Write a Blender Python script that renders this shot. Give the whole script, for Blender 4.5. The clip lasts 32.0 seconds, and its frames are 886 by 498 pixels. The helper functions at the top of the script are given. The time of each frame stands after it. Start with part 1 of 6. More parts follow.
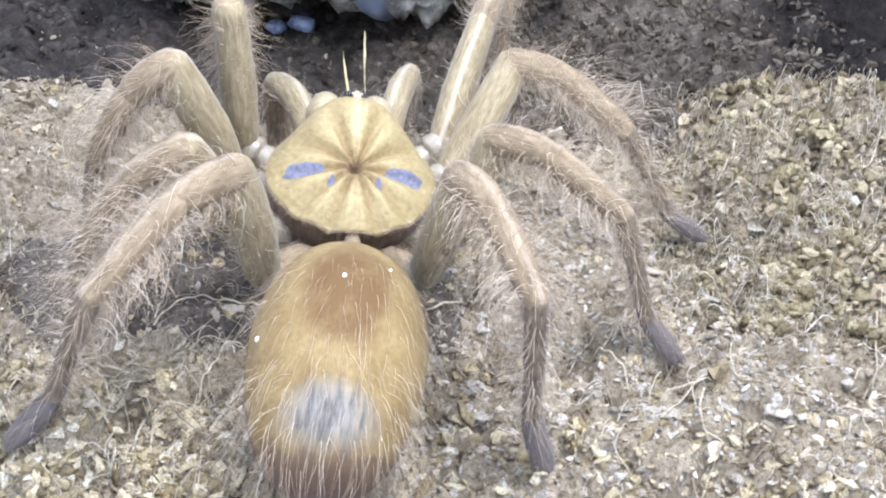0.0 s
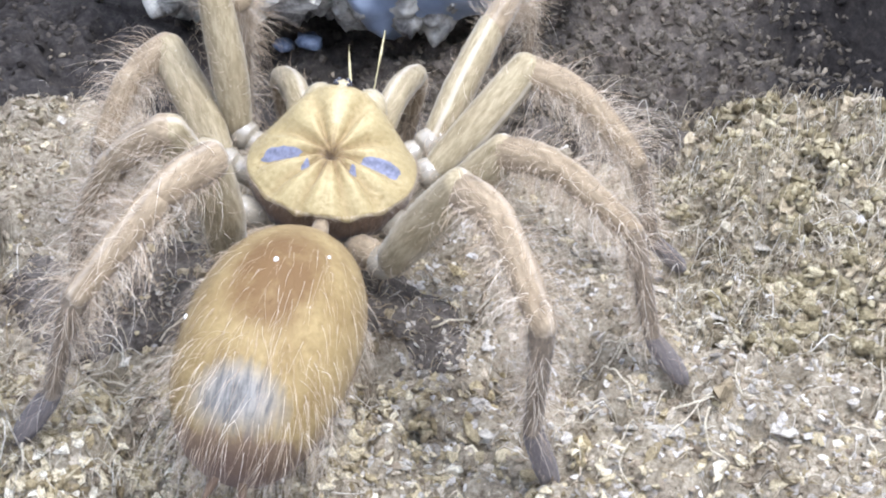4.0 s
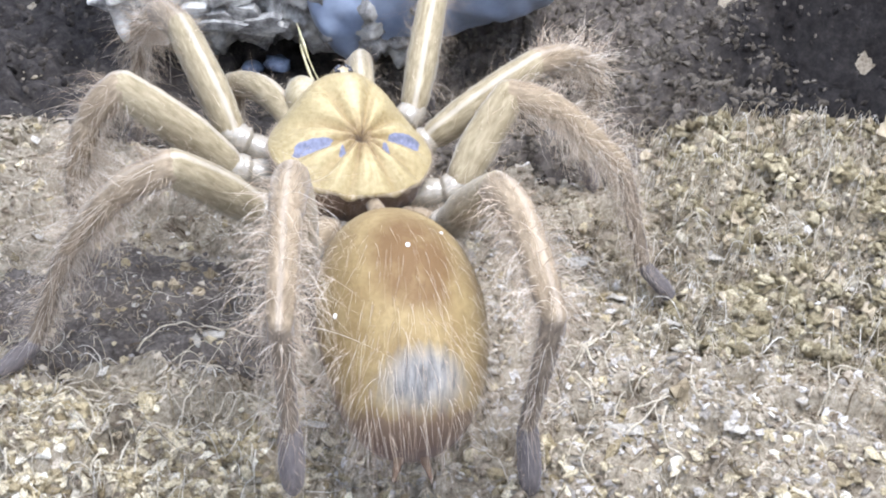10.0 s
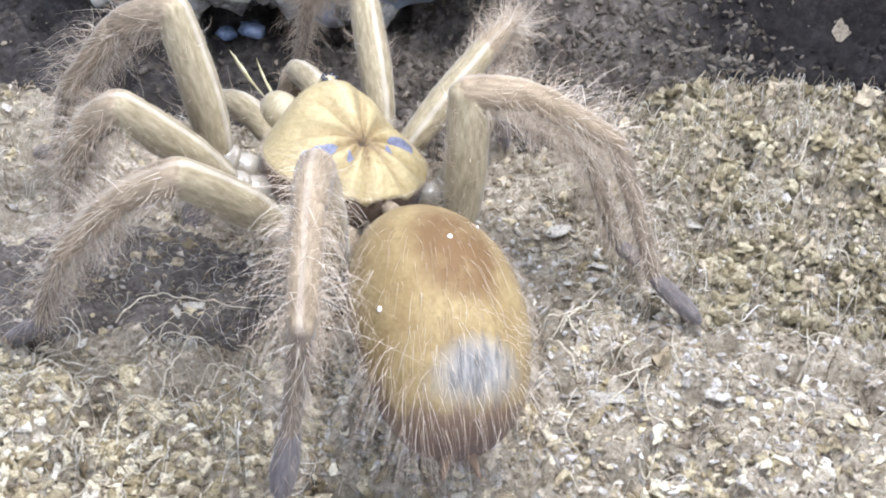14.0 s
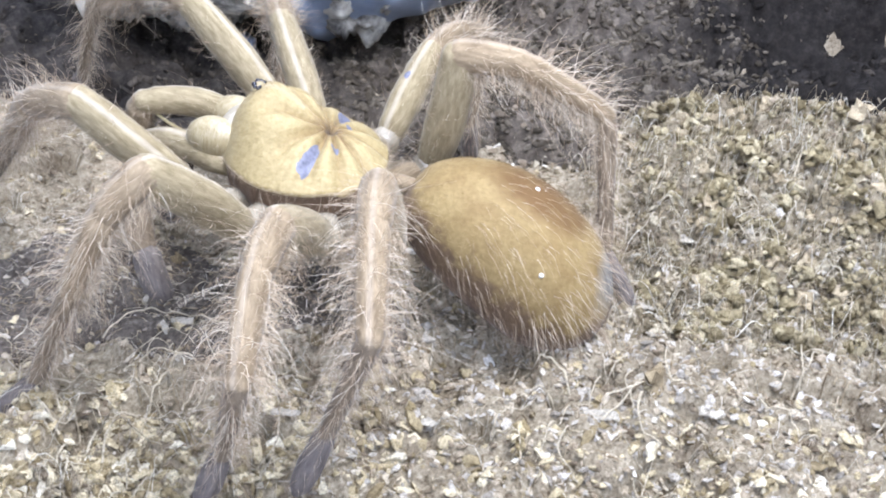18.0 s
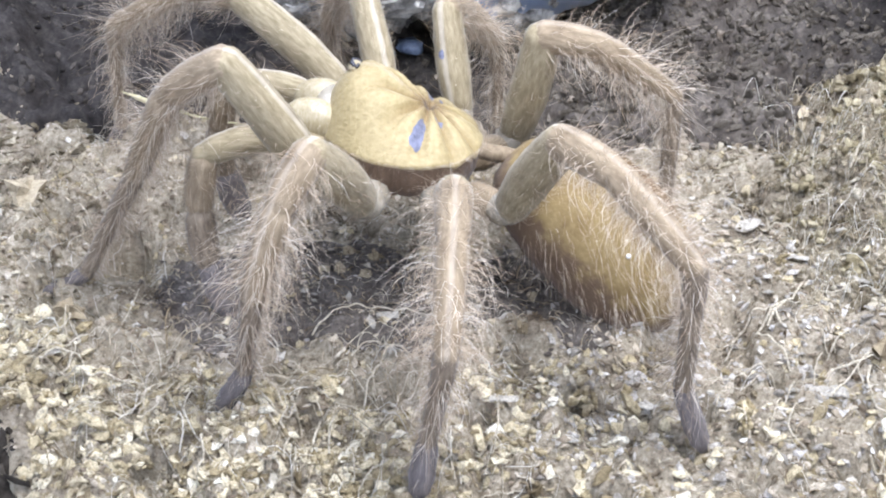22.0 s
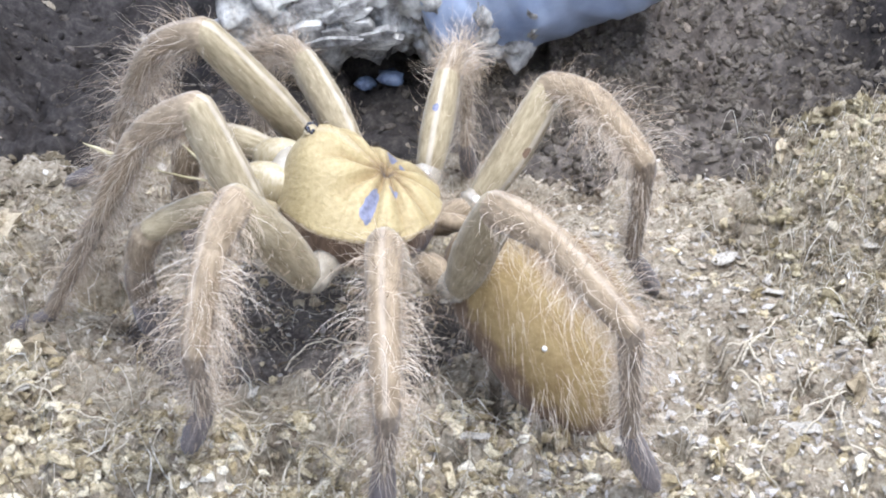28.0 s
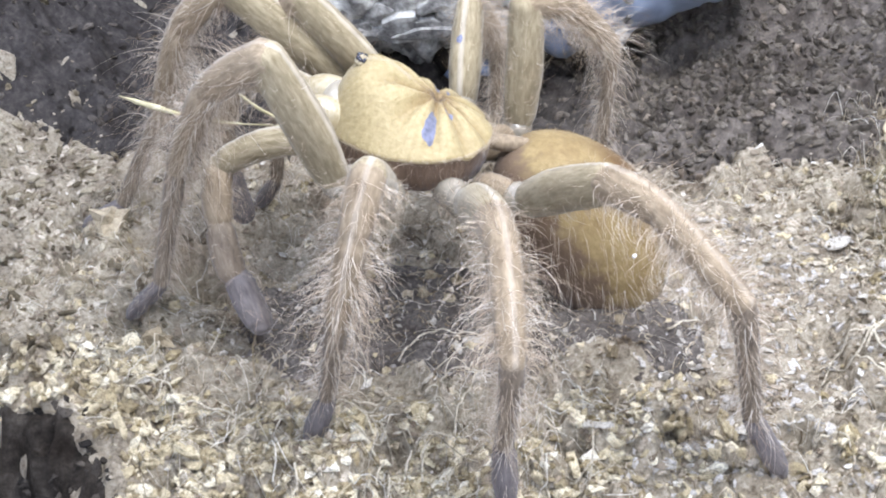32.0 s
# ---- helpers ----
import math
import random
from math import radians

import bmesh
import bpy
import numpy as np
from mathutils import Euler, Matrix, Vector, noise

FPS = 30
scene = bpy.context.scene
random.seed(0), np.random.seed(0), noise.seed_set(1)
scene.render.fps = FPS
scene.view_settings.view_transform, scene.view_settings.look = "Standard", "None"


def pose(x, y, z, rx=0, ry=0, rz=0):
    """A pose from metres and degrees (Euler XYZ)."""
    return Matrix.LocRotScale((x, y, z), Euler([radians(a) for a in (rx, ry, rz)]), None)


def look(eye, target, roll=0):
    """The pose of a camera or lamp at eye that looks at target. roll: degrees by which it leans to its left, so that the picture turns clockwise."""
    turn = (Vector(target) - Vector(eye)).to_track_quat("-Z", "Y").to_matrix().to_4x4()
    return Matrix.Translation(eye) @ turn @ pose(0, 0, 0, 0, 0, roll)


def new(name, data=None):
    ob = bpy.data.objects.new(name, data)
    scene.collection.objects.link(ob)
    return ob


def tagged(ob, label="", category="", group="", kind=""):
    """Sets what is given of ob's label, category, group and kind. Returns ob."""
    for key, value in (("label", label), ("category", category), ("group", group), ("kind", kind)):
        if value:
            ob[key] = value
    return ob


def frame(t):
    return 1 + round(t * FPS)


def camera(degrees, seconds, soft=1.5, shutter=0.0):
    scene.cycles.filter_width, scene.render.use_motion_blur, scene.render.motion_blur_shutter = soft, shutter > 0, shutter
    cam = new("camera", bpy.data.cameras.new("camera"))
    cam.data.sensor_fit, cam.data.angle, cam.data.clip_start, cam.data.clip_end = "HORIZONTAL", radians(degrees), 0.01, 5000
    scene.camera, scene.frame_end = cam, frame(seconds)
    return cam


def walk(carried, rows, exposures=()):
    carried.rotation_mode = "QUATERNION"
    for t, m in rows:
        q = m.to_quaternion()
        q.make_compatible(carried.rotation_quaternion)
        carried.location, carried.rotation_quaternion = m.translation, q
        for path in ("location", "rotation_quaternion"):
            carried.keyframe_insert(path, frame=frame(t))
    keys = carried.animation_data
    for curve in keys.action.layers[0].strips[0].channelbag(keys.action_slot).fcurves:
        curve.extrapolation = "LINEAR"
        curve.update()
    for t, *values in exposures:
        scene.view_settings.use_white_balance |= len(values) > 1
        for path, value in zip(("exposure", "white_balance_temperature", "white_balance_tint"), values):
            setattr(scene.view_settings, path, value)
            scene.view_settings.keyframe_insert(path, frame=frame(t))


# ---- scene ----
cam = camera(45.0, 32.0, 2.0)
PATH = [
    (0, (0.0097, -0.1831, 0.1430), (-0.0092, 0.0215, 0.0006), 1.83),
    (0.5, (0.0097, -0.1825, 0.1429), (-0.0073, 0.0207, -0.0018), 2.23),
    (1, (0.0098, -0.1828, 0.1431), (-0.0072, 0.0203, -0.0017), 2.22),
    (1.5, (0.0100, -0.1839, 0.1438), (-0.0074, 0.0197, -0.0002), 2.24),
    (2, (0.0103, -0.1843, 0.1441), (-0.0075, 0.0207, 0.0023), 2.17),
    (2.5, (0.0107, -0.1847, 0.1447), (-0.0088, 0.0233, 0.0074), 1.95),
    (3, (0.0108, -0.1843, 0.1446), (-0.0089, 0.0249, 0.0091), 1.96),
    (3.5, (0.0099, -0.1832, 0.1436), (-0.0102, 0.0238, 0.0048), 1.96),
    (5.5, (0.0106, -0.1848, 0.1429), (-0.0123, 0.0217, 0.0038), 1.22),
    (6, (0.0107, -0.1840, 0.1429), (-0.0114, 0.0229, 0.0043), 1.34),
    (6.5, (0.0109, -0.1823, 0.1429), (-0.0099, 0.0232, 0.0019), 1.72),
    (7, (0.0104, -0.1814, 0.1426), (-0.0086, 0.0238, 0.0011), 2.02),
    (7.5, (0.0096, -0.1825, 0.1427), (-0.0114, 0.0234, 0.0024), 1.33),
    (8, (0.0099, -0.1848, 0.1440), (-0.0128, 0.0235, 0.0076), 1.33),
    (8.5, (0.0111, -0.1871, 0.1460), (-0.0089, 0.0232, 0.0124), 2.11),
    (9, (0.0108, -0.1897, 0.1458), (-0.0038, 0.0209, 0.0116), 2.50),
    (9.5, (0.0100, -0.1918, 0.1454), (-0.0040, 0.0196, 0.0127), 2.41),
    (10, (0.0099, -0.1934, 0.1455), (-0.0027, 0.0176, 0.0119), 2.57),
    (10.5, (0.0093, -0.1951, 0.1462), (-0.0012, 0.0150, 0.0111), 2.62),
    (11, (0.0103, -0.1966, 0.1476), (0.0057, 0.0136, 0.0122), 3.68),
    (11.5, (0.0105, -0.1952, 0.1479), (0.0091, 0.0147, 0.0122), 4.26),
    (12, (0.0091, -0.1934, 0.1480), (0.0095, 0.0158, 0.0111), 4.67),
    (12.5, (0.0070, -0.1909, 0.1456), (0.0041, 0.0138, 0.0023), 4.07),
    (13, (0.0064, -0.1904, 0.1453), (0.0045, 0.0134, 0.0004), 4.18),
    (13.5, (0.0064, -0.1909, 0.1451), (0.0022, 0.0123, -0.0005), 3.66),
    (14, (0.0072, -0.1922, 0.1456), (0.0022, 0.0148, 0.0056), 3.49),
    (14.5, (0.0077, -0.1917, 0.1457), (0.0028, 0.0157, 0.0063), 3.59),
    (16.5, (0.0067, -0.1922, 0.1438), (0.0028, 0.0155, 0.0047), 3.50),
    (17, (0.0068, -0.1912, 0.1442), (0.0044, 0.0159, 0.0042), 3.89),
    (17.5, (0.0074, -0.1907, 0.1450), (0.0045, 0.0173, 0.0064), 3.86),
    (18, (0.0072, -0.1900, 0.1449), (0.0039, 0.0187, 0.0073), 3.87),
    (18.5, (0.0064, -0.1899, 0.1442), (-0.0012, 0.0202, 0.0088), 3.07),
    (19, (0.0060, -0.1904, 0.1439), (-0.0048, 0.0201, 0.0094), 2.40),
    (19.5, (0.0054, -0.1926, 0.1418), (-0.0135, 0.0187, 0.0096), 0.76),
    (20, (0.0033, -0.1958, 0.1402), (-0.0232, 0.0158, 0.0096), -0.62),
    (20.5, (0.0012, -0.1962, 0.1392), (-0.0284, 0.0136, 0.0066), -1.48),
    (21, (-0.0020, -0.1963, 0.1394), (-0.0342, 0.0129, 0.0063), -2.52),
    (21.5, (-0.0048, -0.1960, 0.1393), (-0.0361, 0.0129, 0.0056), -2.79),
    (22, (-0.0087, -0.1932, 0.1382), (-0.0415, 0.0151, 0.0038), -3.43),
    (22.5, (-0.0102, -0.1931, 0.1392), (-0.0454, 0.0149, 0.0051), -3.99),
    (23, (-0.0113, -0.1928, 0.1399), (-0.0461, 0.0146, 0.0048), -3.79),
    (23.5, (-0.0106, -0.1920, 0.1399), (-0.0452, 0.0152, 0.0043), -3.46),
    (24, (-0.0093, -0.1908, 0.1394), (-0.0419, 0.0161, 0.0030), -3.03),
    (24.5, (-0.0087, -0.1911, 0.1395), (-0.0408, 0.0162, 0.0034), -3.07),
    (26.5, (-0.0063, -0.1899, 0.1413), (-0.0370, 0.0201, 0.0092), -2.68),
    (27, (-0.0055, -0.1900, 0.1412), (-0.0367, 0.0209, 0.0107), -2.57),
    (27.5, (-0.0047, -0.1904, 0.1404), (-0.0362, 0.0208, 0.0104), -2.88),
    (28, (-0.0046, -0.1908, 0.1395), (-0.0361, 0.0206, 0.0098), -3.21),
    (28.5, (-0.0066, -0.1918, 0.1392), (-0.0415, 0.0186, 0.0088), -4.27),
    (29, (-0.0069, -0.1934, 0.1395), (-0.0447, 0.0155, 0.0075), -4.87),
    (29.5, (-0.0091, -0.1933, 0.1407), (-0.0508, 0.0147, 0.0083), -5.32),
    (30, (-0.0101, -0.1921, 0.1410), (-0.0519, 0.0162, 0.0093), -5.14),
    (30.5, (-0.0097, -0.1906, 0.1406), (-0.0522, 0.0186, 0.0104), -5.28),
    (31, (-0.0113, -0.1903, 0.1403), (-0.0558, 0.0190, 0.0110), -5.51),
    (31.5, (-0.0148, -0.1900, 0.1403), (-0.0608, 0.0181, 0.0095), -6.09),
    (32, (-0.0161, -0.1918, 0.1390), (-0.0610, 0.0169, 0.0088), -5.97),
]
walk(cam, [(t, look(eye, target, roll)) for t, eye, target, roll in PATH])

# ---- light ----
world = bpy.data.worlds.new("room")
world.use_nodes = True
world.node_tree.nodes["Background"].inputs[0].default_value = (0.745, 0.87, 1.21, 1)
world.node_tree.nodes["Background"].inputs[1].default_value = 3.10
scene.world = world


def lamp(name, at, aim, size, watts, colour):
    data = bpy.data.lights.new(name, "AREA")
    data.shape, data.size, data.energy, data.color = "DISK", size, watts, colour
    ob = new(name, data)
    ob.matrix_world = look(at, aim)
    return ob


lamp("terrarium_lamp", (0.075, -0.05, 0.33), (0.0, -0.01, 0.0), 0.14, 2.1, (0.925, 0.95, 1.04))


# ---- materials ----
def material(name, rough=0.8, spec=0.3):
    m = bpy.data.materials.new(name)
    m.use_nodes = True
    p = m.node_tree.nodes["Principled BSDF"]
    p.inputs["Roughness"].default_value = rough
    p.inputs["Specular IOR Level"].default_value = spec
    return m, m.node_tree, p


def node(tree, kind, **values):
    n = tree.nodes.new(kind)
    for key, value in values.items():
        n.inputs[key.replace("_", " ")].default_value = value
    return n


def ramp(tree, source, stops):
    r = tree.nodes.new("ShaderNodeValToRGB")
    el = r.color_ramp.elements
    while len(el) < len(stops):
        el.new(0.5)
    for e, (at, colour) in zip(el, stops):
        e.position, e.color = at, (*colour, 1)
    tree.links.new(source, r.inputs[0])
    return r.outputs[0]


def noise_of(tree, scale, detail=4.0, rough=0.6, coords="Object"):
    c = tree.nodes.new("ShaderNodeTexCoord")
    n = node(tree, "ShaderNodeTexNoise", Scale=scale, Detail=detail, Roughness=rough)
    tree.links.new(c.outputs[coords], n.inputs["Vector"])
    return n.outputs["Fac"]


def mix(tree, fac, a, b, how="MIX"):
    m = tree.nodes.new("ShaderNodeMix")
    m.data_type, m.blend_type = "RGBA", how
    for socket, value in ((m.inputs[0], fac), (m.inputs[6], a), (m.inputs[7], b)):
        if isinstance(value, (int, float)):
            socket.default_value = value
        elif isinstance(value, tuple):
            socket.default_value = (*value, 1)
        else:
            tree.links.new(value, socket)
    return m.outputs[2]


def bump(tree, p, height, strength, distance):
    b = node(tree, "ShaderNodeBump", Strength=strength, Distance=distance)
    tree.links.new(height, b.inputs["Height"])
    tree.links.new(b.outputs[0], p.inputs["Normal"])


def stretched(tree, scale, along, detail=4.0):
    """Noise drawn out along the object's z axis, as combed hair is."""
    co = tree.nodes.new("ShaderNodeTexCoord")
    mp = node(tree, "ShaderNodeMapping", Scale=(1.0, 1.0, along))
    tree.links.new(co.outputs["Object"], mp.inputs["Vector"])
    n = node(tree, "ShaderNodeTexNoise", Scale=scale, Detail=detail, Roughness=0.65)
    tree.links.new(mp.outputs[0], n.inputs["Vector"])
    return n.outputs["Fac"]


def furry(name, low, high, rough=0.75, sheen=0.2, scale=700, blotch=90, spec=0.25, streak=0.22):
    m, t, p = material(name, rough, spec)
    fine = ramp(t, stretched(t, scale * 1.6, streak), [(0.28, low), (0.7, high)])
    wide = ramp(t, noise_of(t, blotch, 3), [(0.3, (0.74, 0.71, 0.68)), (0.7, (1, 1, 1))])
    t.links.new(mix(t, 1.0, fine, wide, "MULTIPLY"), p.inputs["Base Color"])
    p.inputs["Sheen Weight"].default_value = sheen
    p.inputs["Sheen Roughness"].default_value = 0.4
    bump(t, p, stretched(t, scale * 3.0, streak), 0.6, 0.0002)
    return m


FEMUR = furry("femur_velvet", (0.180, 0.142, 0.076), (0.375, 0.312, 0.198))
TIBIA = furry("tibia_velvet", (0.155, 0.114, 0.070), (0.340, 0.265, 0.172))
META = furry("metatarsus_velvet", (0.095, 0.070, 0.047), (0.270, 0.213, 0.148))
TARSUS = furry("tarsus_pad", (0.085, 0.072, 0.068), (0.20, 0.172, 0.155))


def pale_line(m, half, strength):
    """A pale stripe along the back of a limb piece."""
    t = m.node_tree
    p = t.nodes["Principled BSDF"]
    co = t.nodes.new("ShaderNodeTexCoord")
    sep = t.nodes.new("ShaderNodeSeparateXYZ")
    t.links.new(co.outputs["Object"], sep.inputs[0])
    off = t.nodes.new("ShaderNodeMath")
    off.operation = "ABSOLUTE"
    t.links.new(sep.outputs[1], off.inputs[0])
    wide = t.nodes.new("ShaderNodeMath")
    wide.operation = "MULTIPLY"
    t.links.new(off.outputs[0], wide.inputs[0])
    wide.inputs[1].default_value = 0.5 / half
    back = t.nodes.new("ShaderNodeMath")
    back.operation = "GREATER_THAN"
    back.inputs[1].default_value = 0.0
    t.links.new(sep.outputs[0], back.inputs[0])
    line = ramp(t, wide.outputs[0], [(0.2, (strength, strength, strength)), (0.75, (0, 0, 0))])
    t.links.new(mix(t, mix(t, 1.0, line, back.outputs[0], "MULTIPLY"), p.inputs["Base Color"].links[0].from_socket, (0.58, 0.53, 0.46)), p.inputs["Base Color"])


pale_line(FEMUR, 0.0006, 0.3)
pale_line(TIBIA, 0.0005, 0.14)
JOINT = furry("joint_skin", (0.26, 0.225, 0.165), (0.40, 0.36, 0.285), rough=0.18, sheen=0.1, scale=300, spec=0.7)
UNDER = furry("underside", (0.10, 0.065, 0.04), (0.19, 0.125, 0.08))
FANG = furry("chelicera", (0.30, 0.24, 0.125), (0.46, 0.395, 0.26), rough=0.22, sheen=0.15, spec=0.5)
HAIR, _t, _p = material("seta", 0.45, 0.4)
_t.links.new(ramp(_t, _t.nodes.new("ShaderNodeNewGeometry").outputs["Random Per Island"], [(0.0, (0.32, 0.225, 0.145)), (0.5, (0.52, 0.41, 0.29)), (1.0, (0.76, 0.68, 0.56))]), _p.inputs["Base Color"])
GOLDFUZZ, _t, _p = material("gold_fuzz", 0.6, 0.3)
_t.links.new(ramp(_t, _t.nodes.new("ShaderNodeNewGeometry").outputs["Random Per Island"], [(0.0, (0.23, 0.165, 0.068)), (1.0, (0.38, 0.295, 0.145))]), _p.inputs["Base Color"])
EYE, _t, _p = material("eye", 0.08, 0.8)
_p.inputs["Base Color"].default_value = (0.012, 0.010, 0.014, 1)
BALD, _t, _p = material("bald_patch", 0.5, 0.3)
_t.links.new(ramp(_t, noise_of(_t, 900, 3), [(0.3, (0.085, 0.088, 0.115)), (0.7, (0.20, 0.205, 0.27))]), _p.inputs["Base Color"])


def soil(name, dark, mid, pale, scale=1.0, rough=0.95, lift=0.0008):
    m, t, p = material(name, rough, 0.15)
    a = ramp(t, noise_of(t, 380 * scale, 7, 0.78), [(0.32, dark), (0.5, mid), (0.72, pale)])
    b = ramp(t, noise_of(t, 75, 4, 0.65), [(0.32, (0.5, 0.47, 0.45)), (0.52, (0.95, 0.95, 0.95)), (0.7, (1.05, 1.05, 1.05))])
    t.links.new(mix(t, 1.0, a, b, "MULTIPLY"), p.inputs["Base Color"])
    bump(t, p, noise_of(t, 600 * scale, 7, 0.8), 1.0, lift * 1.5)
    return m


def crumbs_of(name, stops, rough=0.92):
    m, t, p = material(name, rough, 0.2)
    island = t.nodes.new("ShaderNodeNewGeometry").outputs["Random Per Island"]
    base = ramp(t, island, stops)
    grain = ramp(t, noise_of(t, 1500, 6, 0.8), [(0.34, (0.50, 0.46, 0.42)), (0.5, (1.05, 1.04, 1.02)), (0.66, (1.38, 1.37, 1.35))])
    patch = ramp(t, noise_of(t, 75, 4, 0.65), [(0.33, (0.40, 0.37, 0.34)), (0.44, (1.0, 1.0, 1.0)), (0.7, (1.15, 1.15, 1.14))])
    t.links.new(mix(t, 1.0, mix(t, 1.0, base, grain, "MULTIPLY"), patch, "MULTIPLY"), p.inputs["Base Color"])
    bump(t, p, noise_of(t, 1400, 6, 0.8), 1.0, 0.0009)
    return m


def paint_bank_light(m, gain):
    """Paints light into the soil colour: paler, browner mid-bank, darker to the east."""
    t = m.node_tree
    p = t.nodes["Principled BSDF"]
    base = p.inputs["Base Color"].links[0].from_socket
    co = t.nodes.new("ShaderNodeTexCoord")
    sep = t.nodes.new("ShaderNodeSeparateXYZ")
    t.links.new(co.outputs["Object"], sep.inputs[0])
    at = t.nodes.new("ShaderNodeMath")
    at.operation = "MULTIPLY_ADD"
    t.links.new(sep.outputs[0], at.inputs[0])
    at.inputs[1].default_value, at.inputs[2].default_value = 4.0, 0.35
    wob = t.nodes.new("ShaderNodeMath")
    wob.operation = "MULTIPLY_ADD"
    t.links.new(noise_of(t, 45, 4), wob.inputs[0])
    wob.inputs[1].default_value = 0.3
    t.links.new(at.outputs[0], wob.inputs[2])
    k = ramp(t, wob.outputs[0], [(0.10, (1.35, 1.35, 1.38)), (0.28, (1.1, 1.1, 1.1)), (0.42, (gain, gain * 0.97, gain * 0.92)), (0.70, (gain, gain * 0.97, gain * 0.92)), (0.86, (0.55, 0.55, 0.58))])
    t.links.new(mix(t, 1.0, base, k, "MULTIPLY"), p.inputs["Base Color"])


SOIL = soil("coir_soil", (0.14, 0.110, 0.074), (0.43, 0.360, 0.258), (0.70, 0.615, 0.480), 2.0)
# bank soil, darkened in colour for its distance from the lamp
SHADED_SOIL = soil("shaded_soil", (0.018, 0.0155, 0.0135), (0.044, 0.038, 0.033), (0.095, 0.082, 0.069), 0.8)
CRUMB = crumbs_of("coir_crumbs", [(0.0, (0.165, 0.127, 0.088)), (0.3, (0.33, 0.268, 0.195)), (0.7, (0.50, 0.425, 0.322)), (0.95, (0.61, 0.54, 0.43)), (1.0, (0.77, 0.73, 0.65))])
PALECRUMB = crumbs_of("pale_crumbs", [(0.0, (0.28, 0.25, 0.21)), (0.4, (0.47, 0.43, 0.375)), (0.9, (0.60, 0.56, 0.505)), (1.0, (0.74, 0.72, 0.69))])
HEAPCRUMB = crumbs_of("heap_crumbs", [(0.0, (0.085, 0.068, 0.042)), (0.35, (0.215, 0.176, 0.115)), (0.75, (0.37, 0.314, 0.218)), (1.0, (0.55, 0.49, 0.37))])
# near-black crumbs that carry the burrow's shade in their colour
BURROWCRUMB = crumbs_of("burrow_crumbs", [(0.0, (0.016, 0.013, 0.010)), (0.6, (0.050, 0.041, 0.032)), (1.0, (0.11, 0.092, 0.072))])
# bank crumbs, with the same shade painted into their colour
SHADED_CRUMB = crumbs_of("shaded_crumbs", [(0.0, (0.020, 0.017, 0.015)), (0.5, (0.048, 0.041, 0.034)), (1.0, (0.105, 0.089, 0.072))])
TANCRUMB = crumbs_of("tan_crumbs", [(0.0, (0.23, 0.178, 0.100)), (0.3, (0.45, 0.373, 0.232)), (0.65, (0.62, 0.532, 0.36)), (0.94, (0.74, 0.66, 0.48)), (1.0, (0.84, 0.79, 0.66))])
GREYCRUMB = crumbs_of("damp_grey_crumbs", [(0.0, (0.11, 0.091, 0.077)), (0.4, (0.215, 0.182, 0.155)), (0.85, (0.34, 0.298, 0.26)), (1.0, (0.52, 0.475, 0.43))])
LUMPS = crumbs_of("fibre_lumps", [(0.0, (0.31, 0.245, 0.135)), (0.5, (0.53, 0.44, 0.275)), (1.0, (0.74, 0.645, 0.46))])
SLOPE = crumbs_of("brown_slope_crumbs", [(0.0, (0.06, 0.050, 0.038)), (0.5, (0.120, 0.101, 0.078)), (1.0, (0.205, 0.177, 0.142))])
CHIP = crumbs_of("wood_chip", [(0.0, (0.36, 0.32, 0.255)), (1.0, (0.56, 0.52, 0.45))])
FIBRE = crumbs_of("root_fibre", [(0.0, (0.36, 0.28, 0.17)), (0.6, (0.62, 0.55, 0.42)), (1.0, (0.86, 0.82, 0.72))], 0.65)
SHRED = crumbs_of("coir_shred", [(0.0, (0.163, 0.119, 0.075)), (0.5, (0.425, 0.338, 0.225)), (1.0, (0.750, 0.650, 0.488))])
BARK, _t, _p = material("cork_bark", 0.95, 0.1)
_a = ramp(_t, noise_of(_t, 120, 5, 0.7), [(0.32, (0.10, 0.095, 0.09)), (0.45, (0.36, 0.345, 0.31)), (0.60, (0.76, 0.74, 0.66))])
_t.links.new(mix(_t, 1.0, _a, ramp(_t, noise_of(_t, 28, 3), [(0.35, (0.62, 0.62, 0.64)), (0.62, (1, 1, 1))]), "MULTIPLY"), _p.inputs["Base Color"])
bump(_t, _p, noise_of(_t, 200, 6, 0.75), 1.0, 0.0015)
# smooth end of the log, with blue light painted into its grey
LOG_END, _t, _p = material("smooth_log_end", 0.38, 0.5)
_t.links.new(ramp(_t, noise_of(_t, 60, 5, 0.6), [(0.3, (0.17, 0.215, 0.30)), (0.7, (0.36, 0.42, 0.52))]), _p.inputs["Base Color"])
bump(_t, _p, noise_of(_t, 160, 4), 0.4, 0.0006)
BLUE_LUMP, _t, _p = material("blue_patch_lump", 0.22, 0.6)
_t.links.new(ramp(_t, noise_of(_t, 2.2, 4, 0.6), [(0.3, (0.10, 0.13, 0.19)), (0.7, (0.24, 0.29, 0.38))]), _p.inputs["Base Color"])
# damp soil colour, made darker still to hold the spider's shade
DAMP_SHADED_FLOOR = soil("damp_shaded_floor", (0.05, 0.041, 0.034), (0.15, 0.127, 0.106), (0.32, 0.28, 0.24), 2.0)
HEAPLUMPS = crumbs_of("heap_fibre_lumps", [(0.0, (0.15, 0.119, 0.064)), (0.5, (0.33, 0.277, 0.168)), (1.0, (0.54, 0.473, 0.32))])
# near-black soil and hardly any gloss: the burrow's shade as colour
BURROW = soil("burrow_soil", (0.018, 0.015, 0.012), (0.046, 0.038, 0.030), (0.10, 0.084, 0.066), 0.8)
